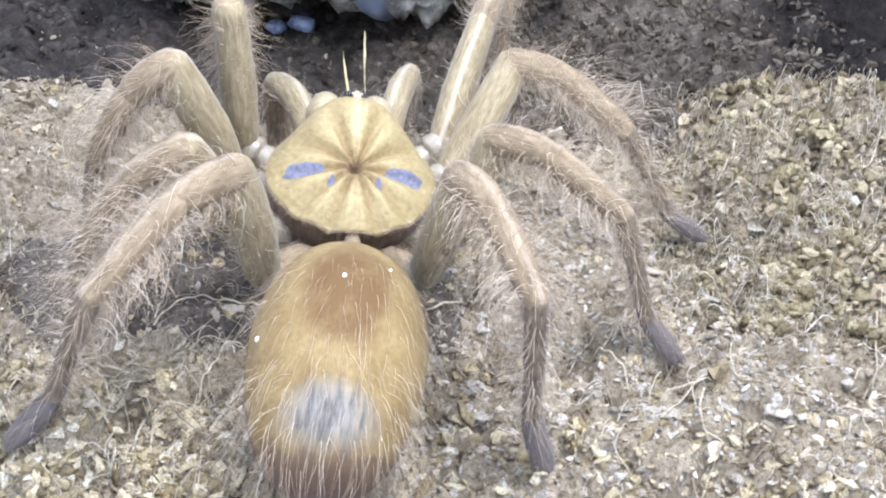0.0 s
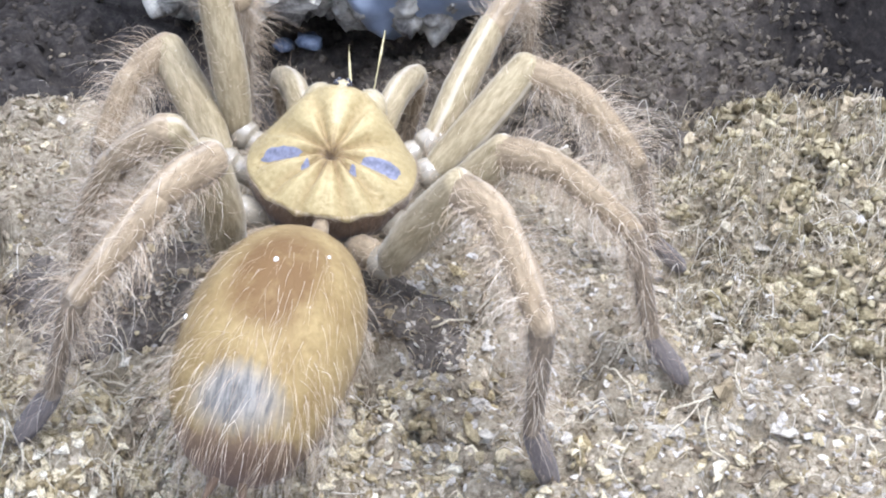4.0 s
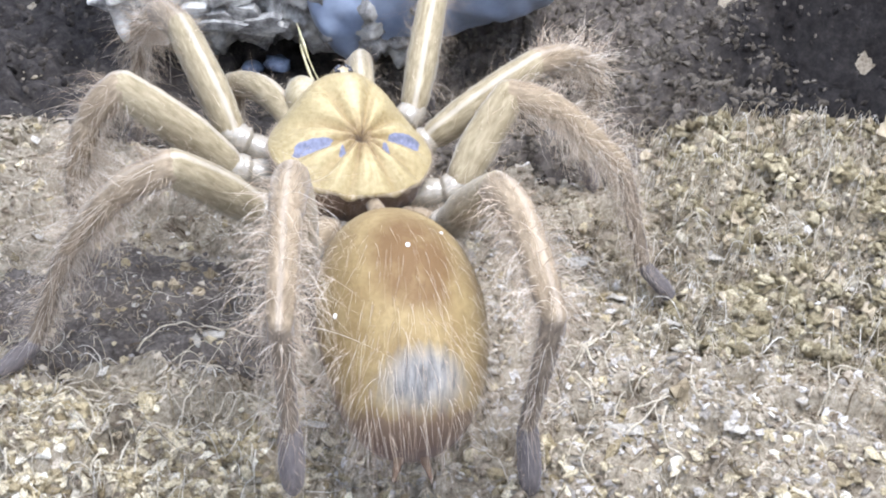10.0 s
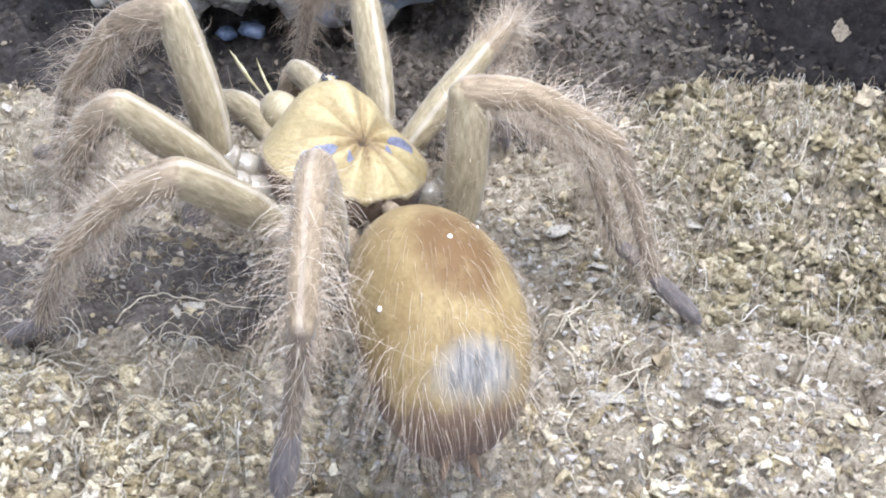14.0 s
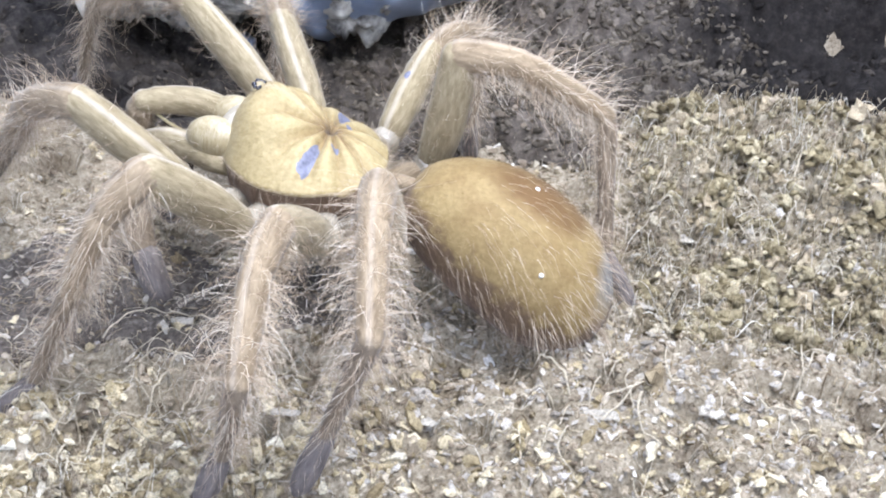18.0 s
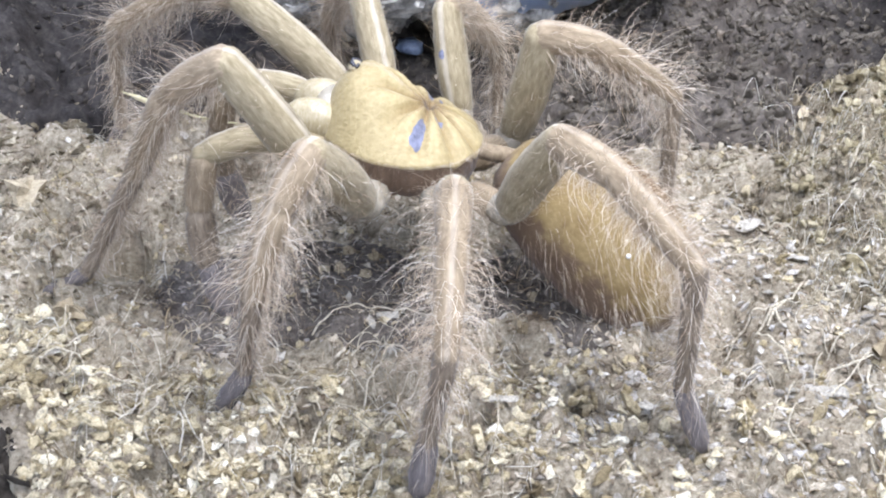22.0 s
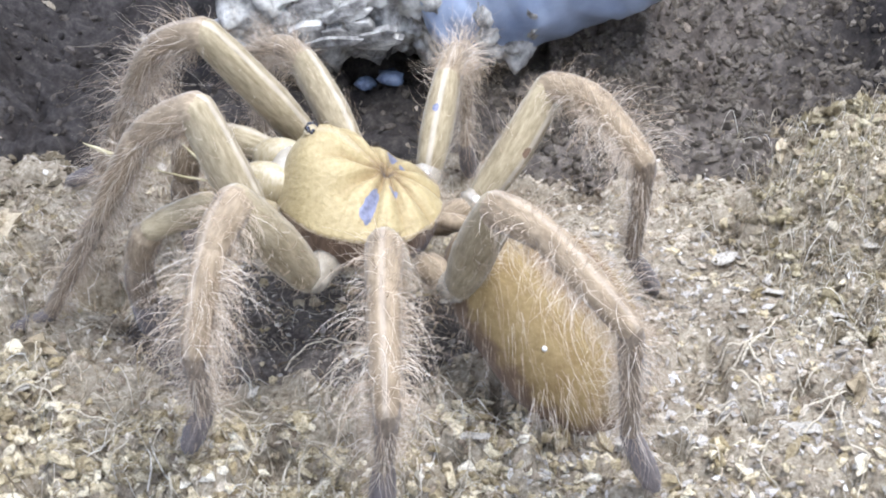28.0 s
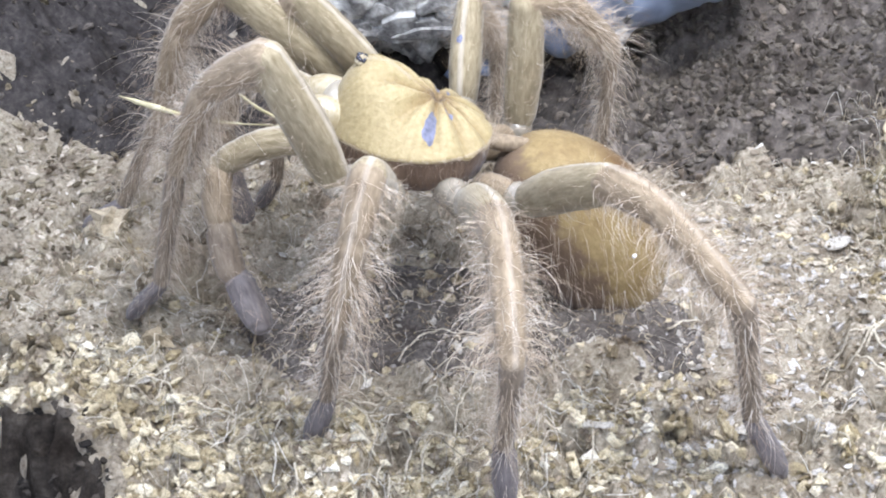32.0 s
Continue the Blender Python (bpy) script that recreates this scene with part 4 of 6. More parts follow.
def on_carapace(name, cx, cy, lx, ly, turn, mat, label):
    u, ph = np.meshgrid(np.linspace(0.0, 1, 6), np.arange(20) * 2 * np.pi / 20, indexing="ij")
    c, s = math.cos(turn), math.sin(turn)
    px, py = lx * u * np.sign(np.cos(ph)) * np.abs(np.cos(ph)) ** 0.6, ly * u * np.sign(np.sin(ph)) * np.abs(np.sin(ph)) ** 0.6
    jag = 1 + 0.16 * np.sin(5 * ph + 40 * cx) * np.sin(3 * ph + 1.3)
    px, py = px * jag, py * (2 - jag) * (1 - 0.35 * np.sign(cx) * px / lx * -1)
    x, y = cx + px * c - py * s, cy + px * s + py * c
    v = np.stack([x, y, carapace_z(x, y) + 0.00018 * (1 - u**4)], -1)
    part(name, tri_mesh(name, v.reshape(-1, 3), grid_faces(6, 20), mat), carapace, label)


for sx in (-1, 1):
    on_carapace("bald_patch", sx * 0.0104, -0.0046, 0.0041, 0.00115, sx * 0.13, BALD, "bare violet-blue patch")
    on_carapace("bald_spot", sx * 0.0048, -0.0082, 0.0007, 0.0009, sx * 0.5, BALD, "small bare bluish spot")
nf = 2600
ra, rr = SETA.uniform(0, 2 * np.pi, nf), np.sqrt(SETA.rand(nf))
fx, fy = np.sin(ra) * rr * 0.0178, np.cos(ra) * rr * 0.0157 - 0.001
keep = (np.hypot((np.abs(fx) - 0.0105) / 0.0032, (fy + 0.0044) / 0.0011) > 1) & (np.hypot(fx, fy + 0.0054) > 0.0012)
fx, fy = fx[keep], fy[keep]
fx = fx * carapace_width(fy) / 0.0181
root = np.stack([fx, fy, carapace_z(fx, fy)], -1)
way = np.stack([fx, fy + 0.0054, 0.006 + 0 * fx], -1) + 0.003 * SETA.randn(len(fx), 3)
way /= np.linalg.norm(way, axis=1)[:, None]
part("fuzz", hairs_from("carapace_fuzz", root, way, 0.00045 * SETA.uniform(0.6, 1.2, len(fx)), 0 * way, 0.00004, GOLDFUZZ, 1), carapace)["kind"] = "stuff"
fr = SETA.uniform(0, 2 * np.pi, 1500)
root = np.stack([np.sin(fr) * carapace_width(np.cos(fr) * 0.0172), np.cos(fr) * 0.0174 - 0.0004, -0.0004 + 0 * fr], -1)
way = np.stack([np.sin(fr), np.cos(fr), 0.1 + 0 * fr], -1) + 0.35 * SETA.randn(1500, 3)
part("fringe", hairs_from("carapace_fringe", root, way, 0.0013 * SETA.uniform(0.5, 1.2, 1500), np.tile([0, 0, -0.3], (1500, 1)), 0.000022, FRINGE, 2), carapace, "short pale fringe of hairs")["kind"] = "stuff"


def ball(name, at, size, mat, rows=18, cols=24):
    th, ph = np.meshgrid(np.linspace(0, np.pi, rows), np.arange(cols) * 2 * np.pi / cols, indexing="ij")
    v = np.stack([np.sin(th) * np.cos(ph), np.sin(th) * np.sin(ph), np.cos(th)], -1).reshape(-1, 3) * size + at
    return tri_mesh(name, v, grid_faces(rows, cols), mat)


tubercle = part("eye_tubercle", ball("eye_tubercle", (0, 0.0111, float(carapace_z(0.0, 0.0111)) + 0.0001), (0.0022, 0.0015, 0.0011), FANG), spider, "small raised hump that bears the eyes")
for ex, ey, er in ((-0.0009, 0.0006, 0.00062), (0.0009, 0.0006, 0.00062), (-0.0016, 0.0001, 0.0005), (0.0016, 0.0001, 0.0005), (-0.0012, -0.0008, 0.00042), (0.0012, -0.0008, 0.00042), (-0.0018, -0.0006, 0.0004), (0.0018, -0.0006, 0.0004)):
    ez = float(carapace_z(0.0, 0.0111)) + 0.00105 * math.sqrt(max(0.1, 1 - (ex / 0.0024) ** 2 - (ey / 0.0018) ** 2))
    part("eye", ball("eye", (ex, 0.0111 + ey, ez), (er, er, er), EYE, 10, 12), tubercle)
flank_v = []
for out, z in ((0.985, -0.0006), (0.985, -0.0026), (0.965, -0.0052), (0.92, -0.0080), (0.66, -0.0100)):
    ring = body_v[55 * 120 : 56 * 120] * (out, out, 1)
    ring[:, 2] = ring[:, 2] * (0.8 if z > -0.004 else 0.4) + z
    flank_v.append(ring + 0.00018 * SETA.randn(120, 3))
part("flank", tri_mesh("flank", np.concatenate(flank_v), grid_faces(5, 120), UNDER), spider, "dark brown hairy flank below the shield")
fk = SETA.uniform(0, 2 * np.pi, 900)
root = np.stack([np.sin(fk) * carapace_width(np.cos(fk) * 0.0166) * 0.96, np.cos(fk) * 0.0166 - 0.0004, -SETA.uniform(0.0012, 0.0045, 900)], -1)
way = np.stack([np.sin(fk), np.cos(fk), -0.5 + 0 * fk], -1) + 0.4 * SETA.randn(900, 3)
part("flank_hairs", hairs_from("flank_hairs", root, way, 0.0013 * SETA.uniform(0.5, 1.2, 900), np.tile([0, 0, -0.4], (900, 1)), 0.00003, UNDER, 2), spider, "brown hairs below the shield's rim")["kind"] = "stuff"
part("head_front", ball("head_front", (0, 0.0158, 0.0022), (0.0082, 0.0035, 0.0044), JOINT), spider, "glossy pale front of the head")
part("sternum", ball("sternum", (0, -0.001, -0.0052), (0.0125, 0.0142, 0.0056), UNDER), spider, "dark brown underside")
part("pedicel", ball("pedicel", (0, -0.0212, -0.0030), (0.0019, 0.0068, 0.0019), TIBIA), spider)
for sx in (-1, 1):
    jaw = part("chelicera", ball("chelicera", (sx * 0.0056, 0.0186, 0.0012), (0.0043, 0.0066, 0.0050), FANG), spider, "bulging glossy cream-tan jaw")
    n = 46
    th, ph = SETA.uniform(0.9, 2.6, n), SETA.uniform(0, 2 * np.pi, n)
    nrm = np.stack([np.sin(th) * np.cos(ph), np.sin(th) * np.sin(ph), np.cos(th)], -1)
    part("setae", hairs_from("jaw_setae", nrm * (0.0043, 0.0066, 0.0050) + (sx * 0.0056, 0.0186, 0.0012), nrm + (0, 0.5, 0), 0.0028 * SETA.uniform(0.4, 1.2, n), np.tile([0, 0.2, -0.3], (n, 1)), 0.00003, HAIR), jaw)["kind"] = "stuff"
    fang = Tube(0.007, [(0, 0.0013), (0.5, 0.0009), (1, 0.0001)], 1.0, 0.0012)
    part("fang", fang.mesh("fang", EYE, 12, 12), jaw, "curved black fang").matrix_basis = Matrix.Translation((sx * 0.0050, 0.0262, -0.0030)) @ Matrix.Rotation(radians(170), 4, "X")

# abdomen: an egg along +z from its narrow front end, +x is its back
AB_LEN, AB_R, AB_LIFT = 0.0572, 0.0160, 0.0030

AB_AT = 0.0050


def egg(s):
    """The abdomen's radius from its narrow front to its broad rear."""
    s = np.clip(s, 0, 1)
    s = np.where(s < 0.50, s * 1.08, 0.54 + (s - 0.50) * 0.92)
    return AB_R * (s / 0.540) ** 0.43 * ((1 - s) / 0.460) ** 0.38


def belly(s, q):
    """How far the abdomen sags below its middle line, 1 on its back."""
    return 1 + 0.12 * step(s, 0.35, 0.85) * step(-np.cos(q), -0.25, 0.9)


ABDOMEN, _t, _p = material("abdomen_velvet", 0.7, 0.25)
_c = _t.nodes.new("ShaderNodeTexCoord")
_sep = _t.nodes.new("ShaderNodeSeparateXYZ")
_t.links.new(_c.outputs["Object"], _sep.inputs[0])
_fine = ramp(_t, noise_of(_t, 800, 4), [(0.25, (0.212, 0.147, 0.060)), (0.75, (0.308, 0.228, 0.104))])
_mid = ramp(_t, noise_of(_t, 130, 4), [(0.3, (0.72, 0.66, 0.60)), (0.65, (1, 1, 1))])
_gold = mix(_t, 1.0, _fine, _mid, "MULTIPLY")
_saddle = maths(_t, "MULTIPLY", maths(_t, "GREATER_THAN", _sep.outputs[0], 0.0), maths(_t, "SUBTRACT", 1.0, maths(_t, "SMOOTH_MIN", 1.0, maths(_t, "ADD", maths(_t, "POWER", maths(_t, "ABSOLUTE", maths(_t, "DIVIDE", maths(_t, "SUBTRACT", _sep.outputs[2], 0.0275), 0.0150)), 2.0), maths(_t, "POWER", maths(_t, "ABSOLUTE", maths(_t, "DIVIDE", _sep.outputs[1], 0.0095)), 2.0)), 0.3)))
_saddle = maths(_t, "MULTIPLY", _saddle, ramp(_t, noise_of(_t, 190, 5), [(0.25, (0.35, 0.35, 0.35)), (0.6, (1.3, 1.3, 1.3))]))
_dark = mix(_t, maths(_t, "MULTIPLY", _saddle, 1.3), _gold, (0.12, 0.066, 0.023))
_px = maths(_t, "POWER", maths(_t, "ABSOLUTE", maths(_t, "DIVIDE", maths(_t, "SUBTRACT", _sep.outputs[2], 0.0500), 0.0048)), 2.0)
_py = maths(_t, "POWER", maths(_t, "ABSOLUTE", maths(_t, "DIVIDE", _sep.outputs[1], 0.0085)), 2.0)
_map = node(_t, "ShaderNodeMapping", Scale=(0.13, 1.0, 0.2))
_t.links.new(_c.outputs["Object"], _map.inputs["Vector"])
_streak = node(_t, "ShaderNodeTexNoise", Scale=900.0, Detail=5.0, Roughness=0.7)
_t.links.new(_map.outputs[0], _streak.inputs["Vector"])
_pn = maths(_t, "MULTIPLY_ADD", _streak.outputs["Fac"], 2.2, maths(_t, "ADD", _px, _py))
_bare = maths(_t, "MULTIPLY", ramp(_t, maths(_t, "DIVIDE", _pn, 3.0), [(0.40, (1, 1, 1)), (0.80, (0, 0, 0))]), maths(_t, "GREATER_THAN", _sep.outputs[0], 0.004))
_skin = ramp(_t, _streak.outputs["Fac"], [(0.36, (0.10, 0.092, 0.08)), (0.5, (0.19, 0.178, 0.156)), (0.64, (0.29, 0.274, 0.245))])
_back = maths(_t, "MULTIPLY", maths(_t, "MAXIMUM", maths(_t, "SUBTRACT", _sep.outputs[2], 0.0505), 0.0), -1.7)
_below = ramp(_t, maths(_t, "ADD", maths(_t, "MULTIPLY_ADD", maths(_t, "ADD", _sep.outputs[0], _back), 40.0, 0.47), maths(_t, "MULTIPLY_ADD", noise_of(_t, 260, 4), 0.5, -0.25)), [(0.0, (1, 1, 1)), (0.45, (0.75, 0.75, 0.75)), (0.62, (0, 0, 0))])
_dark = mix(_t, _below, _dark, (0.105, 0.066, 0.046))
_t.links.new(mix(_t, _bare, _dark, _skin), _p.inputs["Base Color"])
_p.inputs["Sheen Weight"].default_value = 0.06
bump(_t, _p, noise_of(_t, 1300, 3), 0.6, 0.0003)

u, ph = np.meshgrid(np.linspace(0, 1, 60), np.arange(64) * 2 * np.pi / 64, indexing="ij")
rad = egg(u) * (1 + 0.02 * value_noise(u * 0.05, ph * 0.02, 0.008, 71))
lift = AB_LIFT * np.sin(np.pi * u)
av = np.stack([rad * 0.97 * np.cos(ph) * belly(u, ph) + lift, rad * np.sin(ph), AB_AT + u * (AB_LEN - AB_AT)], -1)
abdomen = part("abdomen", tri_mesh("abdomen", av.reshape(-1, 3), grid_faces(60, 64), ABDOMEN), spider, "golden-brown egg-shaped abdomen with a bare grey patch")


def abdomen_hairs(name, count, lo, hi, length, thick, mat, joints, lean, bare, label=""):
    s, q = SETA.uniform(lo, hi, count), SETA.uniform(0, 2 * np.pi, count)
    root = np.stack([egg(s) * 0.97 * np.cos(q) * belly(s, q) + AB_LIFT * np.sin(np.pi * s), egg(s) * np.sin(q), AB_AT + s * (AB_LEN - AB_AT)], -1)
    if bare:
        ok = ~((np.hypot((root[:, 2] - 0.0500) / 0.0048, root[:, 1] / 0.0085) < 0.9) & (root[:, 0] > 0.004))
        s, q, root = s[ok], q[ok], root[ok]
    n = len(s)
    slope = (egg(s + 0.01) - egg(s - 0.01)) / (0.02 * AB_LEN)
    nrm = np.stack([np.cos(q), np.sin(q), -slope], -1)
    nrm /= np.linalg.norm(nrm, axis=1)[:, None]
    tan = np.array([0, 0, 1.0]) - nrm * nrm[:, 2:]
    tan /= np.linalg.norm(tan, axis=1)[:, None] + 1e-6
    way = nrm + lean * tan + 0.22 * SETA.randn(n, 3)
    way /= np.linalg.norm(way, axis=1)[:, None]
    bend = 0.30 * tan + np.array([-0.55, 0, 0.1]) + 0.12 * SETA.randn(n, 3)
    part(name, hairs_from(name, root, way, length * SETA.uniform(0.35, 1.2, n), bend if joints > 1 else 0 * bend, thick, mat, joints), abdomen, label)["kind"] = "stuff"


abdomen_hairs("fuzz", 9000, 0.01, 0.90, 0.0008, 0.000026, ABDOMEN, 1, 3.2, True)
abdomen_hairs("setae", 430, 0.68, 0.99, 0.0105, 0.000036, HAIR, 6, 0.55, False, "long curved reddish bristles")
abdomen_hairs("flank_setae", 520, 0.25, 0.8, 0.0062, 0.000034, HAIR, 4, 1.3, False)
for sx in (-1, 1):
    spin = Tube(0.0065, [(0, 0.0012), (0.5, 0.0010), (1, 0.0004)], 1.0)
    part("spinneret", spin.mesh("spinneret", UNDER, 10, 10), abdomen, "small dark finger-like spinneret").matrix_basis = Matrix.Translation((-0.0035, sx * 0.0018, AB_LEN - 0.0032)) @ Matrix.Rotation(radians(-20), 4, "Y") @ Matrix.Rotation(radians(-sx * 14), 4, "X")

SPECK, _t, _p = material("pale_speck", 0.7, 0.3)
_t.links.new(ramp(_t, noise_of(_t, 900, 3), [(0.3, (0.6, 0.58, 0.52)), (0.7, (0.85, 0.84, 0.8))]), _p.inputs["Base Color"])
for s_, q_, size in ((0.39, 0.06, 0.0006), (0.585, 1.08, 0.0006), (0.28, -0.5, 0.0004)):
    c_ = (float(egg(np.array(s_))) * 0.97 * math.cos(q_) + AB_LIFT * math.sin(math.pi * s_), float(egg(np.array(s_))) * math.sin(q_), AB_AT + s_ * (AB_LEN - AB_AT))
    part("speck", ball("speck", c_, (size, size * 0.8, size * 0.9), SPECK, 6, 8), abdomen, "tiny white speck of dirt")

# legs: the pieces of one leg, from the hip out
LEGS = {}
SPOTS = {"R3": ((0.60, BALD, "bare bluish spot on the thigh"),), "R4": ((0.50, UNDER, "small dark bare spot on the thigh"),)}


def build_leg(key, hip, lengths):
    """The coxa stays on the body; five pieces move. Lengths: femur, knee to ankle, ankle to tip."""
    l1, l2, l3 = lengths
    k = l1 / 0.030
    hip = Vector(hip)
    base = Vector((hip.x * 0.50, hip.y * 0.66, -0.0092))
    d = hip - base
    m = Matrix.Translation(base) @ d.to_track_quat("Z", "Y").to_matrix().to_4x4()
    n = d.length
    coxa = Tube(n * 0.74, [(0, 0.0026), (0.15, 0.0034), (0.6, 0.0035), (0.85, 0.0031), (0.92, 0.0028), (1, 0.0026)], 0.95)
    c = clothed("coxa", coxa, JOINT if hip.y > -0.02 else TIBIA, spider, 260, 34, 0.004)
    c.matrix_basis = m
    tro = Tube(n * 0.36, [(0, 0.0026), (0.25, 0.0037), (0.7, 0.0037), (0.88, 0.0032), (1, 0.0029)], 0.95)
    c = clothed("trochanter", tro, JOINT, spider, 90, 14, 0.004)
    c.matrix_basis = m @ Matrix.Translation((0, 0, n * 0.70))
    pat, tib = 0.40 * l2, 0.625 * l2
    met, tar = 0.70 * l3, 0.325 * l3
    w = 0.0046 * (0.92 + 0.08 * k)
    pieces = {
        "femur": (Tube(l1, [(0, w * 0.66), (0.08, w * 0.84), (0.4, w), (0.8, w * 0.94), (1, w * 0.86)], 0.86, 0.0006), FEMUR, 800, 56, 0.0052, 0.75),
        "patella": (Tube(pat, [(0, w * 0.82), (0.4, w * 0.80), (0.88, w * 0.72), (1, w * 0.62)], 0.92, 0.0005), TIBIA, 420, 110, 0.0098, 0.35),
        "tibia": (Tube(tib, [(0, w * 0.60), (0.06, w * 0.68), (0.5, w * 0.64), (0.92, w * 0.56), (1, w * 0.48)], 0.94, 0.0002), TIBIA, 620, 240, 0.0125, 0.25),
        "metatarsus": (Tube(met, [(0, w * 0.44), (0.06, w * 0.50), (0.5, w * 0.42), (0.94, w * 0.39), (1, w * 0.35)], 0.95, 0.0001), META, 620, 190, 0.0090, 0.25),
        "tarsus": (Tube(tar, [(0, w * 0.34), (0.15, w * 0.40), (0.6, w * 0.44), (0.88, w * 0.36), (1, w * 0.18)], 1.2, 0.0), TARSUS, 520, 30, 0.0032, 0.3),
    }
    made = {}
    for name, (tube, mat, fuzz, seta, long, under) in pieces.items():
        made[name] = clothed(name, tube, mat, spider, fuzz, seta, long, under, "dark furry foot pad" if name == "tarsus" else "")
    for s_, mat_, label_ in SPOTS.get(key, ()):
        u_, v_ = np.meshgrid(np.linspace(0, 1, 5), np.arange(14) * 2 * np.pi / 14, indexing="ij")
        sv = pieces["femur"][0].at(s_ + 0.042 * u_ * np.cos(v_) * (1 + 0.2 * np.sin(3 * v_)), -0.15 + 0.24 * u_ * np.sin(v_) * (1 + 0.2 * np.cos(2 * v_)))
        part("bald_spot", tri_mesh("bald_spot", (sv * (1.035, 1.035, 1)).reshape(-1, 3), grid_faces(5, 14), mat_), made["femur"], label_)
    LEGS[key] = (made, hip, (l1, l2, l3, pat, tib, met, tar))


def aimed(at, along, back):
    """The pose of a piece: +z along it, +x towards its back."""
    z = along.normalized()
    x = (back - back.dot(z) * z).normalized()
    y = z.cross(x)
    return Matrix.Translation(at) @ Matrix((x, y, z)).transposed().to_4x4()


def leg_rows(key, knees, ankles, tips):
    """Key the pieces of one leg from the places of its knee, ankle and tip, in millimetres in the terrarium."""
    made, hip, (l1, l2, l3, pat, tib, met, tar) = LEGS[key]
    rows = {name: [] for name in made}
    for t, m in SPIDER:
        n = max(i for i, at in enumerate(TIMES) if at <= t)
        u = (t - TIMES[n]) / (TIMES[n + 1] - TIMES[n]) if n + 1 < len(TIMES) else 0.0
        u, q = u * u * (3 - 2 * u), min(n + 1, len(TIMES) - 1)
        home = m.inverted()
        k, a, e = (home @ (Vector(p[3 * n : 3 * n + 3]).lerp(Vector(p[3 * q : 3 * q + 3]), u) / 1000) for p in (knees, ankles, tips))
        k = hip + l1 * (k - hip).normalized()
        a = k + l2 * (a - k).normalized()
        e = a + l3 * (e - a).normalized()
        out = Vector((e.x - hip.x, e.y - hip.y, 0)).normalized()
        up = Vector((0, 0, 1))
        plane = (k - hip).cross(a - k)
        if plane.length < 1e-9:
            plane = up.cross(out)
        plane.normalize()
        back_f = (k - hip).cross(plane).normalized()
        back_f = back_f if back_f.dot(up + 0.2 * out) > 0 else -back_f
        d = (a - k).normalized()
        back_s = d.cross(plane).normalized()
        back_s = back_s if back_s.dot(up + 1.5 * out) > 0 else -back_s
        s = (pat * pat - tib * tib + l2 * l2) / (2 * l2)
        joint = k + s * d + math.sqrt(max(0, pat * pat - s * s)) * back_s
        d2 = (e - a).normalized()
        side = out - out.dot(d2) * d2
        side = side.normalized() if side.length > 1e-6 else back_s
        s = (met * met - tar * tar + l3 * l3) / (2 * l3)
        mid = a + s * d2 - math.sqrt(max(0, met * met - s * s)) * side
        for name, p, q, back in (("femur", hip, k, back_f), ("patella", k, joint, back_s), ("tibia", joint, a, back_s), ("metatarsus", a, mid, side), ("tarsus", mid, e, side + 0.8 * up)):
            rows[name].append((t, aimed(p, q - p, back)))
    for name, ob in made.items():
        walk(ob, rows[name])


# feelers beside the jaws, short legs without a metatarsus
PALPS = {}
for sx in (-1, 1):
    made = []
    for name, length, r0, mat in (("palp_femur", 0.0260, 0.0034, FEMUR), ("palp_patella", 0.0125, 0.0034, TIBIA), ("palp_tibia", 0.0125, 0.0034, META), ("palp_tarsus", 0.0125, 0.0034, TARSUS)):
        tube = Tube(length, [(0, r0 * 0.7), (0.15, r0 * 0.95), (0.6, r0), (0.92, r0 * 0.92), (1, r0 * 0.75)], 0.95, 0.0028 if name == "palp_femur" else 0.0004)
        made.append(clothed(name, tube, mat, spider, 420, 36, 0.0050))
    PALPS[sx] = made


def palp_rows(sx, rows):
    """Key one feeler from the places of its knee and tip, in millimetres in the spider's space."""
    keys = [[] for _ in range(4)]
    base = Vector((sx * 0.0085, 0.0150, -0.0030))
    for t, knee, tip in rows:
        k = base + 0.026 * (Vector(knee) / 1000 - base).normalized()
        way = (Vector(tip) / 1000 - k).normalized()
        back = Vector((0, 1, 0.2))
        for n, (p, w) in enumerate(((base, k - base), (k, way + 0.25 * back), (k + 0.0122 * (way + 0.25 * back).normalized(), way), (k + 0.0245 * way + 0.0028 * back, way - 0.25 * back))):
            keys[n].append((t, aimed(p, w, Vector((0, 0.8, 1)))))
    for ob, some in zip(PALPS[sx], keys):
        walk(ob, some)


# a dry stem that the jaws hold
STRAW, _t, _p = material("dry_straw", 0.6, 0.3)
_t.links.new(ramp(_t, noise_of(_t, 300, 3), [(0.3, (0.33, 0.28, 0.13)), (0.7, (0.55, 0.49, 0.31))]), _p.inputs["Base Color"])
straw = part("held_straw", Tube(0.037, [(0, 0.00015), (0.6, 0.0003), (0.75, 0.0008), (0.9, 0.0006), (1, 0.0001)], 0.5, 0.002).mesh("held_straw", STRAW, 24, 8), spider, "dry yellow-green straw held in the jaws")
straw.matrix_basis = aimed(Vector((0.005, 0.0275, -0.0065)), Vector((0.0005, 0.0385, 0.003)), Vector((0, 0, -1)))
twig = part("held_straw", Tube(0.016, [(0, 0.0004), (0.6, 0.0004), (1, 0.0001)], 0.8, 0.001).mesh("held_straw_short", STRAW, 14, 8), spider, "thin dry stalk held in the jaws")
twig.matrix_basis = aimed(Vector((0.0015, 0.0265, -0.004)), Vector((-0.003, 0.012, 0.009)), Vector((0, 0, -1)))


build_leg('L1', (-0.02285, 0.01306, -0.00438), (0.03131, 0.04126, 0.04343))
